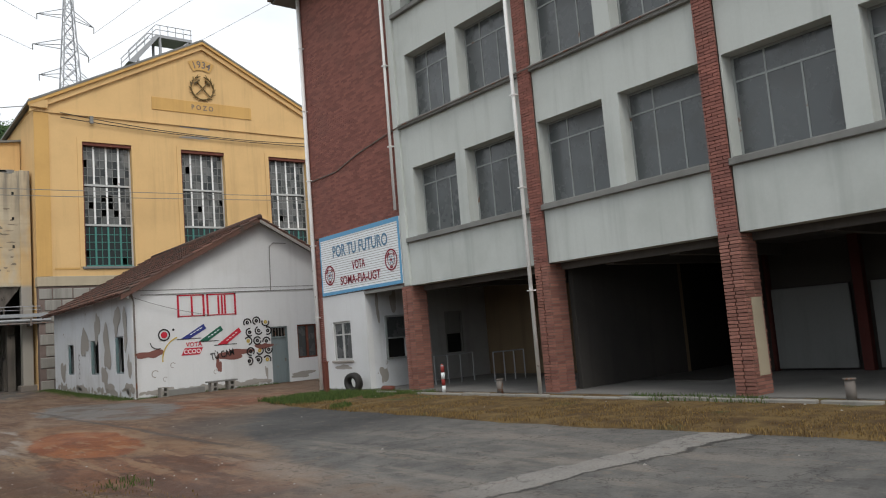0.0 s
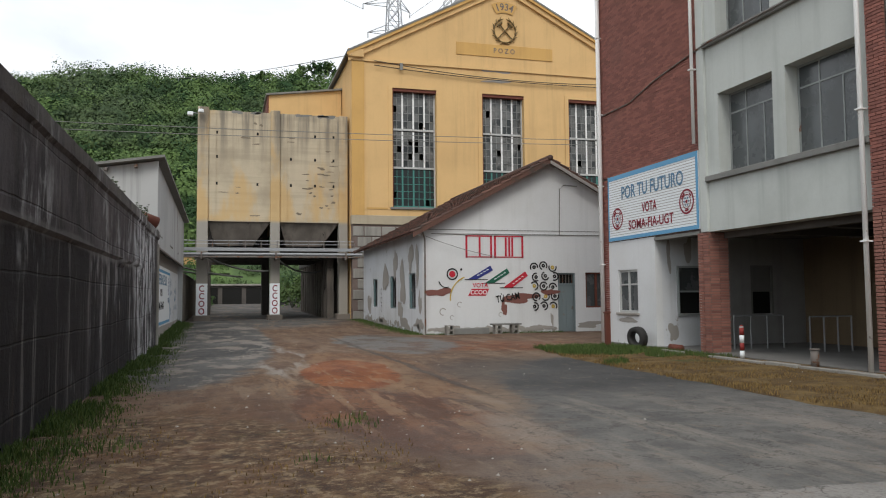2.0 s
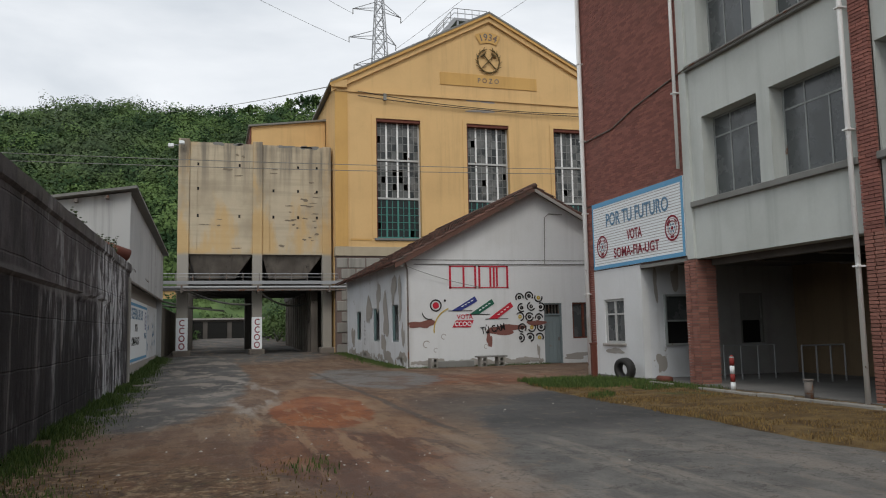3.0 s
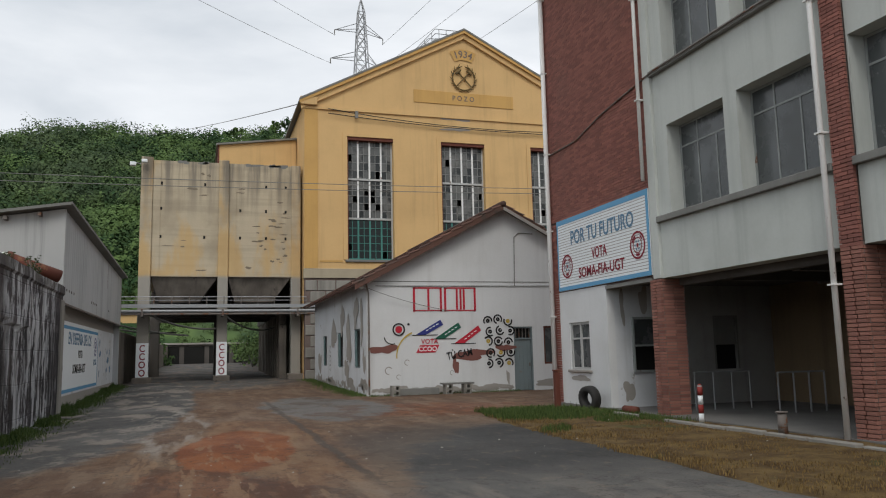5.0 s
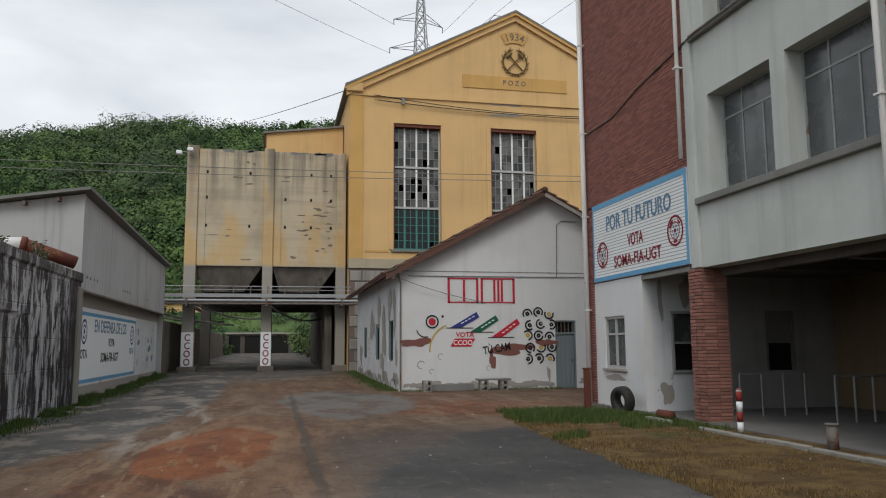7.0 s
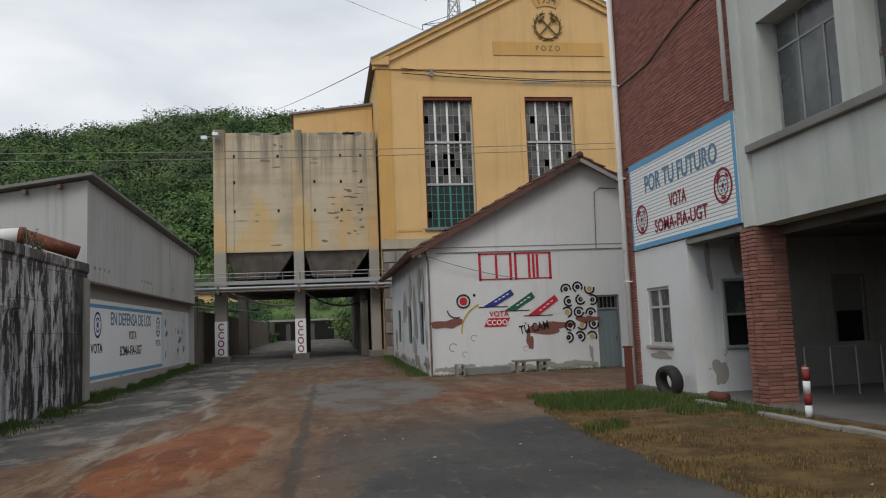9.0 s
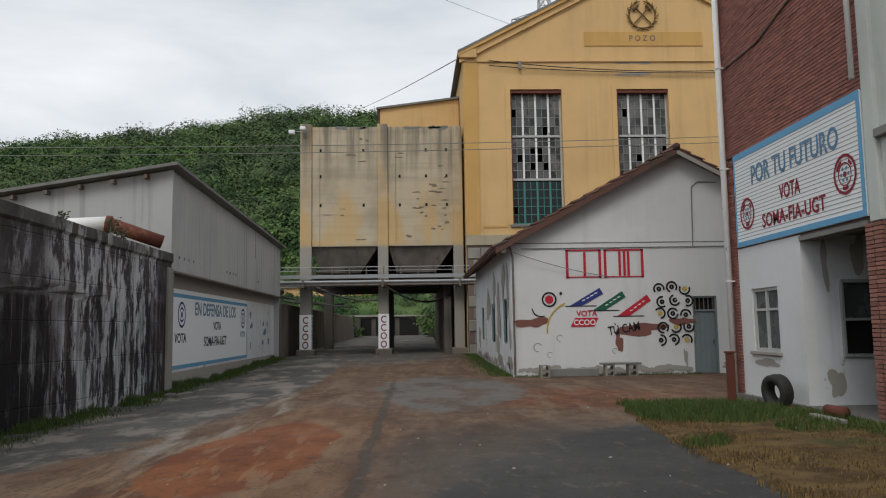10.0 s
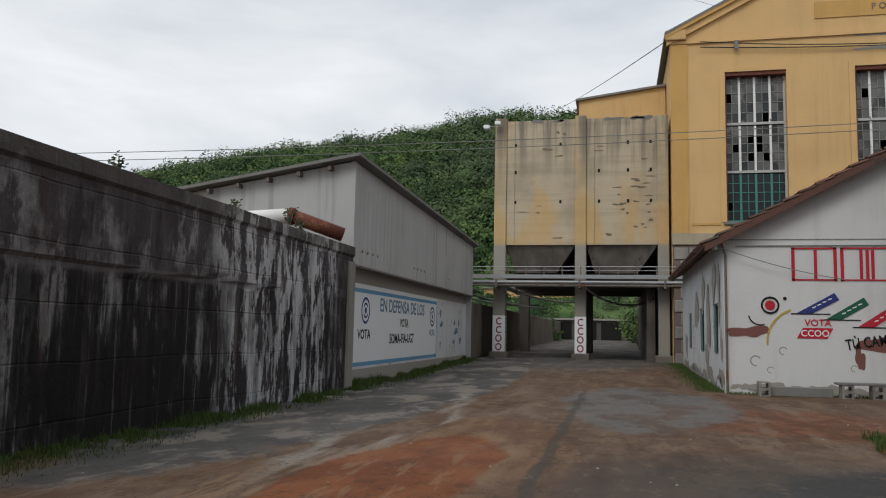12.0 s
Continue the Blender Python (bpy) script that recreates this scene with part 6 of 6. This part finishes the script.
def build_hill():
    nx, ny = 75, 36
    vs, fs = [], []
    for j in range(ny + 1):
        for i in range(nx + 1):
            x, y = -420 + 740 * i / nx, 118 + 232 * j / ny
            vs.append((x, y, hill_height(x, y)))
    for j in range(ny):
        for i in range(nx):
            a = j * (nx + 1) + i
            fs.append((a, a + 1, a + nx + 2, a + nx + 1))
    me = bpy.data.meshes.new("hill")
    me.from_pydata(vs, [], fs)
    tagged(part("hillside", me, WOODS, None, "", True), "steep green hillside behind the mine", "hill", kind="structure")
    # crowns: shells of many small leaf sprays, all one wood
    rng = np.random.default_rng(4)
    V = []
    for k in range(2250):
        scrub = k >= 1900
        x, y = (rng.uniform(-24, 22), rng.uniform(119, 135)) if scrub else (rng.uniform(-190, 62), rng.uniform(134, 256))
        z, R = hill_height(x, y), rng.uniform(0.5, 1.5) if scrub else rng.uniform(3.2, 7.4)
        n = int(15.5 * R * R) + 24
        d = rng.normal(size=(n, 3))
        d[:, 2] = np.abs(d[:, 2]) * 1.1 - 0.25
        d[:, 1] -= 0.45
        d /= np.linalg.norm(d, axis=1)[:, None]
        lump = 1 + 0.20 * np.sin(6 * d[:, :1] + rng.uniform(0, 6)) * np.sin(5 * d[:, 1:2] + rng.uniform(0, 6)) + 0.10 * np.sin(13 * d[:, 2:] + rng.uniform(0, 6))
        at = np.array((x, y, z - 0.12 * R)) + d * R * lump * rng.uniform(0.86, 1.03, (n, 1)) * (1, 1, rng.uniform(0.85, 1.2))
        nrm = d + 0.32 * rng.normal(size=(n, 3))
        u = np.cross(nrm, rng.normal(size=(n, 3)))
        u /= np.linalg.norm(u, axis=1)[:, None]
        w = np.cross(nrm, u)
        w /= np.linalg.norm(w, axis=1)[:, None]
        s = rng.uniform(0.17, 0.44, (n, 1)) * (0.6 if scrub else 1.0)
        V.append(np.stack((at + u * s, at + w * s * 0.7, at - u * s * 0.9, at - w * s * 0.75), axis=1).reshape(-1, 3))
    V = np.concatenate(V)
    me = bpy.data.meshes.new("woodland")
    me.from_pydata(V.tolist(), [], np.arange(len(V)).reshape(-1, 4).tolist())
    tagged(part("woodland", me, WOODS), "dense spring-green broadleaf woodland covering the hill", "woodland", kind="stuff")


build_hill()


def ridge_tree(x, y, h, seed):
    rnd = random.Random(seed)
    z = hill_height(x, y) - 0.5
    t = thing("ridge_tree", (x, y, z), "tall thin-crowned tree standing on the ridge", "tree", "trees on the ridge")
    bm = rod(bmesh.new(), (x, y, z), (x + 0.4, y, z + h * 0.8), 0.35, 7, 0.12)
    tips = []
    for i in range(9):
        a, up = rnd.uniform(0, 6.28), rnd.uniform(0.45, 0.85)
        p = Vector((x + 0.4 * up, y, z + h * up))
        q = p + Vector((math.cos(a) * h * 0.2, math.sin(a) * h * 0.2, h * rnd.uniform(0.08, 0.2)))
        rod(bm, p, q, 0.12, 5, 0.04)
        tips.append(q)
    part("trunk", bm, SILL, t)
    V, F = [], []
    for q in tips * 40:
        c = q + Vector([rnd.gauss(0, h * 0.055) for _ in range(3)])
        s = rnd.uniform(0.25, 0.6)
        n = Vector([rnd.gauss(0, 1) for _ in range(3)]).normalized()
        u = n.orthogonal().normalized() * s
        w = n.cross(u) * 0.7
        b = len(V)
        V.extend([c + u, c + w, c - u, c - w])
        F.append((b, b + 1, b + 2, b + 3))
    me = bpy.data.meshes.new("crown")
    me.from_pydata(V, [], F)
    part("crown", me, WOODS, t)


for i, (x, h) in enumerate(((6, 5), (9, 6), (18, 6), (21, 8), (24.5, 9), (27.5, 10), (30, 9))):
    ridge_tree(x, 249, h, 60 + i)


# ---- pylon and wires ----
def build_pylon():
    px, py, top = 21.0, 112.0, 53.2
    t = thing("power_pylon", (px, py, 0), "grey steel lattice power pylon behind the hall", "pylon")
    half = lambda z: 0.35 + (top - z) * 0.052
    lv = [0, 8, 15, 21, 26, 30, 33.5, 36.5, 39, 41.2, 43.4, 45.4, 47.4, 49.2, 51.0]
    for sx in (-1, 1):
        for sy in (-1, 1):
            part("leg", rods([((px + sx * half(0), py + sy * half(0), 0), (px + sx * half(51), py + sy * half(51), 51)), ((px + sx * half(51), py + sy * half(51), 51), (px, py, top))], 0.09, 5), GALV, t)
    rows = []
    for a, b in zip(lv[:-1], lv[1:]):
        A, B = half(a), half(b)
        for s in (-1, 1):
            rows += [((px - A, py + s * A, a), (px + B, py + s * B, b)), ((px + A, py + s * A, a), (px - B, py + s * B, b)),
                     ((px + s * A, py - A, a), (px + s * B, py + B, b)), ((px - B, py + s * B, b), (px + B, py + s * B, b))]
    part("lattice", rods(rows, 0.05, 4), GALV, t)
    for z, l, r in ((48.2, 3.9, 3.2), (43.9, 4.5, 2.4), (39.8, 3.8, 3.3)):
        for s, w in ((-1, l), (1, r)):
            tip = (px + s * w, py, z - (0.2 if s < 0 else 0.9))
            h = half(z)
            part("arm", rods([((px + s * h, py - h, z), tip), ((px + s * h, py + h, z), tip), ((px + s * h, py, z + 1.1), tip)], 0.055, 4), GALV, t)
            part("insulator", rods([(tip, (tip[0], tip[1], tip[2] - 0.8))], 0.07, 5), SILL, t)
    return px, py


build_pylon()


def wire(points, r, label="thin black overhead wire"):
    solo("overhead_wire", tube(points, r, 5), SILL, label, "wire", "overhead wires")


for x, z, ex, ez in ((17.2, 47.2, -60, 62), (16.6, 42.9, -70, 58), (24.1, 46.4, 60, 74), (23.3, 42.4, 70, 70), (21.0, 53.0, 50, 95), (24.2, 38.1, 75, 64)):
    wire(sag((x, 112, z), (ex, -20 if ex > 0 else 40, ez), 4.0, 24), 0.025)
wire(sag((5.5, 53.3, 17.3), (-19, 225, 62.5), 1.0, 24), 0.03, "black cable running down from the hall's corner")
for dz in (0.0, 0.55):
    wire(sag((24.5, 53.2, 12.2 + dz * 0.6), (-60, 50, 11.6 + dz), 0.7, 24), 0.022, "thin cable strung past the hall and bunker")
pole = thing("utility_pole", (-60, 50, 0), "weathered wooden pole carrying the yard cables", "pole")
part("shaft", rod(bmesh.new(), (-60, 50, -0.2), (-60, 50, 12.6), 0.16, 10, 0.11), SILL, pole)
lamp = thing("yard_floodlight", (-4.1, 54.4, 13.3), "small white floodlight at the bunker's top corner", "lamp")
part("arm", rods([((-4.02, 54.6, 13.2), (-4.5, 54.3, 13.2))], 0.03), GALV, lamp)
part("head", boxes((-4.62, -4.28, 54.1, 54.4, 12.98, 13.2), bevel=0.03), P_WHITE, lamp)
part("head", boxes((-3.98, -3.66, 54.1, 54.4, 13.2, 13.4), bevel=0.03), P_WHITE, lamp)


# ---- verge and grass ----
def verge_edge(y):
    if y > 20:
        return 6.0 + 0.55 * ((y - 20) / 5.4) ** 2 + 0.2 * noise.noise((y * 0.9, 0, 0))
    return 5.85 + 0.1 * max(0, 12 - y) ** 0.9 * 0.5 + 0.18 * noise.noise((y * 0.9, 0, 0))


def build_verge():
    bm = bmesh.new()
    rows = []
    for j in range(170):
        y = 25.6 - 0.22 * j
        e = verge_edge(y)
        row = []
        for i in range(13):
            f = i / 12
            x = e + (FX - 0.02 - e) * f
            row.append(bm.verts.new((x, y, -0.02 if i == 0 else 0.035 + 0.035 * f + 0.03 * noise.noise((x * 2, y * 2, 4)))))
        rows.append(row)
    for a, b in zip(rows[:-1], rows[1:]):
        for i in range(12):
            bm.faces.new((a[i], a[i + 1], b[i + 1], b[i]))
    bmesh.ops.recalc_face_normals(bm, faces=bm.faces)
    tagged(part("verge", bm, VERGE, None, "", True), "strip of dry yellowed turf along the office block", "verge", kind="structure")


build_verge()


def blades(name, spots, material, label, hmin, hmax, seed):
    rnd = random.Random(seed)
    V, F = [], []
    for x, y, z, k in spots:
        h = rnd.uniform(hmin, hmax) * k
        a = rnd.uniform(0, 6.28)
        w = 0.007 + 0.006 * h
        dx, dy = math.cos(a), math.sin(a)
        lean = rnd.uniform(0.1, 0.75) * h
        b2 = rnd.uniform(0, 6.28)
        lx, ly = math.cos(b2) * lean, math.sin(b2) * lean
        b = len(V)
        V.extend([(x - dx * w, y - dy * w, z - 0.02), (x + dx * w, y + dy * w, z - 0.02), (x + dx * w * 0.7 + lx * 0.4, y + dy * w * 0.7 + ly * 0.4, z + h * 0.6), (x - dx * w * 0.7 + lx * 0.4, y - dy * w * 0.7 + ly * 0.4, z + h * 0.6), (x + lx, y + ly, z + h)])
        F.extend([(b, b + 1, b + 2, b + 3), (b + 3, b + 2, b + 4)])
    me = bpy.data.meshes.new(name)
    me.from_pydata(V, [], F)
    tagged(part(name, me, material), label, "grass", kind="stuff")


def grass_spots():
    rnd = random.Random(17)
    wall, dry, green = [], [], []
    while len(wall) < 26000:
        y = rnd.uniform(4, 51)
        x = (LX if y < 32.7 else -4.9) + abs(rnd.gauss(0.05, 0.4))
        if x < LX + 1.3:
            n = noise.noise((x * 0.9, y * 0.8, 3)) + 0.5 * noise.noise((x * 3, y * 2.6, 8))
            if n > -0.22:
                wall.append((x, y, lift(x, y), (1.0 - 0.7 * min(1, (x - LX) / 1.2)) * (0.45 + 0.9 * max(0.0, n))))
    while len(green) < 9000:
        y = rnd.uniform(4, 26.0)
        x = rnd.uniform(verge_edge(y), FX - 0.2)
        n = noise.noise((x * 0.4, y * 0.35, 9))
        near_tip = math.hypot(x - 7.6, (y - 24.6) * 0.8) < 1.7
        edge = x > FX - 0.9
        if near_tip or (edge and n > 0.1) or n > 0.52:
            green.append((x, y, 0.05, 0.8))
    for _ in range(3600):
        y = 24.4 + rnd.gauss(0, 0.75)
        x = 7.7 + rnd.gauss(0, 0.75)
        if verge_edge(min(y, 25.6)) < x < FX - 0.2 and y < 26.2:
            green.append((x, y, 0.04, 1.0))
    while len(dry) < 26000:
        y = rnd.uniform(4, 25.0)
        x = rnd.uniform(verge_edge(y), FX - 0.3)
        n = noise.noise((x * 1.1, y * 0.8, 31)) + 0.5 * noise.noise((x * 3, y * 3, 5))
        if n > -0.15 or rnd.random() < 0.12:
            dry.append((x, y, 0.045, 0.25 + 0.35 * max(0.0, n)))
    for _ in range(16000):
        x, y = rnd.uniform(-4.4, 0.6), rnd.uniform(6.5, 15)
        n = noise.noise((x * 0.7, y * 0.7, 21))
        if rnd.random() < 0.9 * n + 0.1 and x < -0.4 + 0.5 * noise.noise((y, 0, 1)):
            (green if n > 0.38 else dry).append((x, y, lift(x, y), 0.55 if n > 0.38 else 0.3))
    for _ in range(5000):
        y = rnd.uniform(36.0, 52)
        green.append((HX0 - abs(rnd.gauss(0, 0.35)), y, lift(5, y), 0.7))
    for _ in range(1600):
        green.append((rnd.uniform(HX0, 12), HY - abs(rnd.gauss(0, 0.2)), 0, 0.5))
    return wall, green, dry


_w, _g, _d = grass_spots()
blades("wall_grass", _w, GRASS, "rank green grass growing along the foot of the wall", 0.06, 0.30, 1)
blades("verge_grass", _g, GRASS, "patchy green weeds and grass on the verge", 0.04, 0.18, 2)
blades("dry_grass", _d, DRY_GRASS, "thin dry straw-coloured grass", 0.04, 0.16, 3)


# ---- wall-top weeds, stones and litter ----
def weed(x, y, z, h, seed):
    rnd = random.Random(seed)
    t = thing("wall_weed", (x, y, z), "small dark weed sprouting from the wall top", "plant", "weeds on the wall")
    bm = bmesh.new()
    V, F = [], []
    for i in range(5):
        a = rnd.uniform(0, 6.28)
        q = Vector((x + 0.35 * h * math.cos(a), y + 0.35 * h * math.sin(a), z + h * rnd.uniform(0.6, 1)))
        rod(bm, (x, y, z - 0.03), q, 0.012, 4, 0.005)
        for _ in range(10):
            c = Vector((x, y, z)).lerp(q, rnd.uniform(0.4, 1)) + Vector([rnd.gauss(0, 0.04) for _ in range(3)])
            b = len(V)
            V.extend([c + Vector((0.035, 0, 0)), c + Vector((0, 0.02, 0.02)), c - Vector((0.035, 0, 0)), c - Vector((0, 0.02, 0.02))])
            F.append((b, b + 1, b + 2, b + 3))
    part("stem", bm, SILL, t)
    me = bpy.data.meshes.new("leaves")
    me.from_pydata(V, [], F)
    part("leaves", me, DARK_LEAF, t)


for i, (y, h) in enumerate(((22.3, 0.3), (23.2, 0.2), (28.6, 0.5), (29.2, 0.35), (26.0, 0.2))):
    weed(LX - 0.15, y, 3.91, h, i)


def pebbles():
    rnd = random.Random(9)
    V, F = [], []
    for i in range(150):
        x, y = (rnd.uniform(-4, 9), rnd.uniform(7, 34)) if i % 2 else (rnd.uniform(-4, 1), rnd.uniform(7, 18))
        if x > verge_edge(min(y, 25)) and y < 26:
            z = 0.08
        else:
            z = lift(x, y)
        r = rnd.uniform(0.01, 0.03)
        b = len(V)
        for dx, dy, dz in ((1, 0, 0), (0, 1, 0), (-1, 0, 0), (0, -1, 0), (0, 0, 0.8)):
            V.append((x + dx * r * rnd.uniform(0.6, 1.4), y + dy * r * rnd.uniform(0.6, 1.4), z - 0.004 + dz * r))
        F.extend([(b, b + 1, b + 4), (b + 1, b + 2, b + 4), (b + 2, b + 3, b + 4), (b + 3, b, b + 4)])
    me = bpy.data.meshes.new("stones")
    me.from_pydata(V, [], F)
    tagged(part("stones", me, P_GREYPATCH), "scattered small pale stones on the yard", "stones", kind="stuff")


pebbles()
kerb = thing("kerb", (8.9, 10, 0), "broken concrete kerb edge in the turf", "kerb", kind="structure")
for i in range(22):
    y = 24 - 1.05 * i
    k = random.Random(i)
    if k.random() < 0.8:
        part("kerbstone", boxes((9.0 + k.uniform(-0.02, 0.02), 9.14, y - 0.98, y, 0.0, 0.12 + k.uniform(-0.02, 0.02)), bevel=0.015), PLAIN_CONCRETE, kerb)


# ---- bricks ----
BRICK_L, BRICK_H, JOINT = 0.24, 0.058, 0.012


def brick_mesh(l, h, d):
    bm = boxes((0, d, 0, l, 0, h), bevel=0.004)
    me = bpy.data.meshes.new("brick")
    bm.to_mesh(me)
    bm.free()
    me.materials.append(BRICK_ONE)
    return me


BRICK_ONE = None


def brick_one_material():
    m = Mat("single_red_brick", 0.85)
    col = m.mix(m.random(), (0.37, 0.175, 0.135), (0.22, 0.105, 0.082))
    return m.done(m.mix(m.math("MULTIPLY", m.noise(25, 3), 0.3), col, (0.10, 0.035, 0.03)), m.noise(30, 3), 0.3, 0.004)


BRICK_ONE = brick_one_material()


def joined_bricks(name, y0, y1, z0, z1, x, parent, seed):
    """Courses of slightly uneven bricks with recessed joints, as one mesh."""
    rnd = random.Random(seed)
    V, F = [], []
    z, c = z0, 0
    while z + BRICK_H <= z1 + 0.001:
        y = y0 - (0.5 * (BRICK_L + JOINT) if c % 2 else 0)
        while y < y1 - 0.02:
            a, b = max(y, y0), min(y + BRICK_L, y1)
            if b - a > 0.03:
                o = x + rnd.uniform(-0.006, 0.004)
                n = len(V)
                V.extend([(o, a, z), (o, b, z), (o, b, z + BRICK_H), (o, a, z + BRICK_H), (x + 0.06, a, z), (x + 0.06, b, z), (x + 0.06, b, z + BRICK_H), (x + 0.06, a, z + BRICK_H)])
                F.extend([(n, n + 3, n + 2, n + 1), (n, n + 1, n + 5, n + 4), (n + 3, n + 7, n + 6, n + 2), (n, n + 4, n + 7, n + 3), (n + 1, n + 2, n + 6, n + 5)])
            y += BRICK_L + JOINT
        z += BRICK_H + JOINT
        c += 1
    me = bpy.data.meshes.new(name)
    me.from_pydata(V, [], F)
    part(name, me, BRICK, parent)["kind"] = "stuff"


joined_bricks("brick_facing", 22.05, 27.55, 5.43, TOP, FX - 0.005, OFFICE, 1)
joined_bricks("brick_facing", 27.2, 27.55, 0.05, 5.42, FX - 0.005, OFFICE, 2)
for n, y in enumerate(PIERS):
    if n:
        joined_bricks("brick_pier", y - 0.21, y + 0.21, 3.2, TOP, FX - 0.03, OFFICE, 10 + n)

FULL, HALF = brick_mesh(BRICK_L - 0.025, BRICK_H, 0.06), brick_mesh(0.19, BRICK_H, 0.06)
SIDE = brick_mesh(0.06, BRICK_H, 0.27)


def brick(me, x, y, z):
    ob = new("brick", me)
    ob.location = (x, y, z)
    ob.parent = OFFICE
    ob.matrix_parent_inverse = world_of(OFFICE).inverted()


for n, y in enumerate(PIERS):
    if n > 3:
        joined_bricks("brick_pier", y - 0.21, y + 0.21, 0.06, 3.2, FX - 0.03, OFFICE, 30 + n)
        continue
    for c in range(45):
        z = 0.06 + c * (BRICK_H + JOINT)
        w = random.Random(n * 100 + c).uniform(-0.004, 0.004)
        brick(FULL if c % 2 else HALF, FX - 0.03 + w, y - 0.215, z)
        brick(HALF if c % 2 else FULL, FX - 0.03 - w, y - 0.215 + (0.24 if c % 2 else 0.215), z)
        brick(SIDE, FX + 0.035 + (0.02 if c % 2 else 0), y - 0.215 + w, z)
        brick(SIDE, FX + 0.315 + (0.02 if c % 2 else 0), y - 0.215 - w, z)
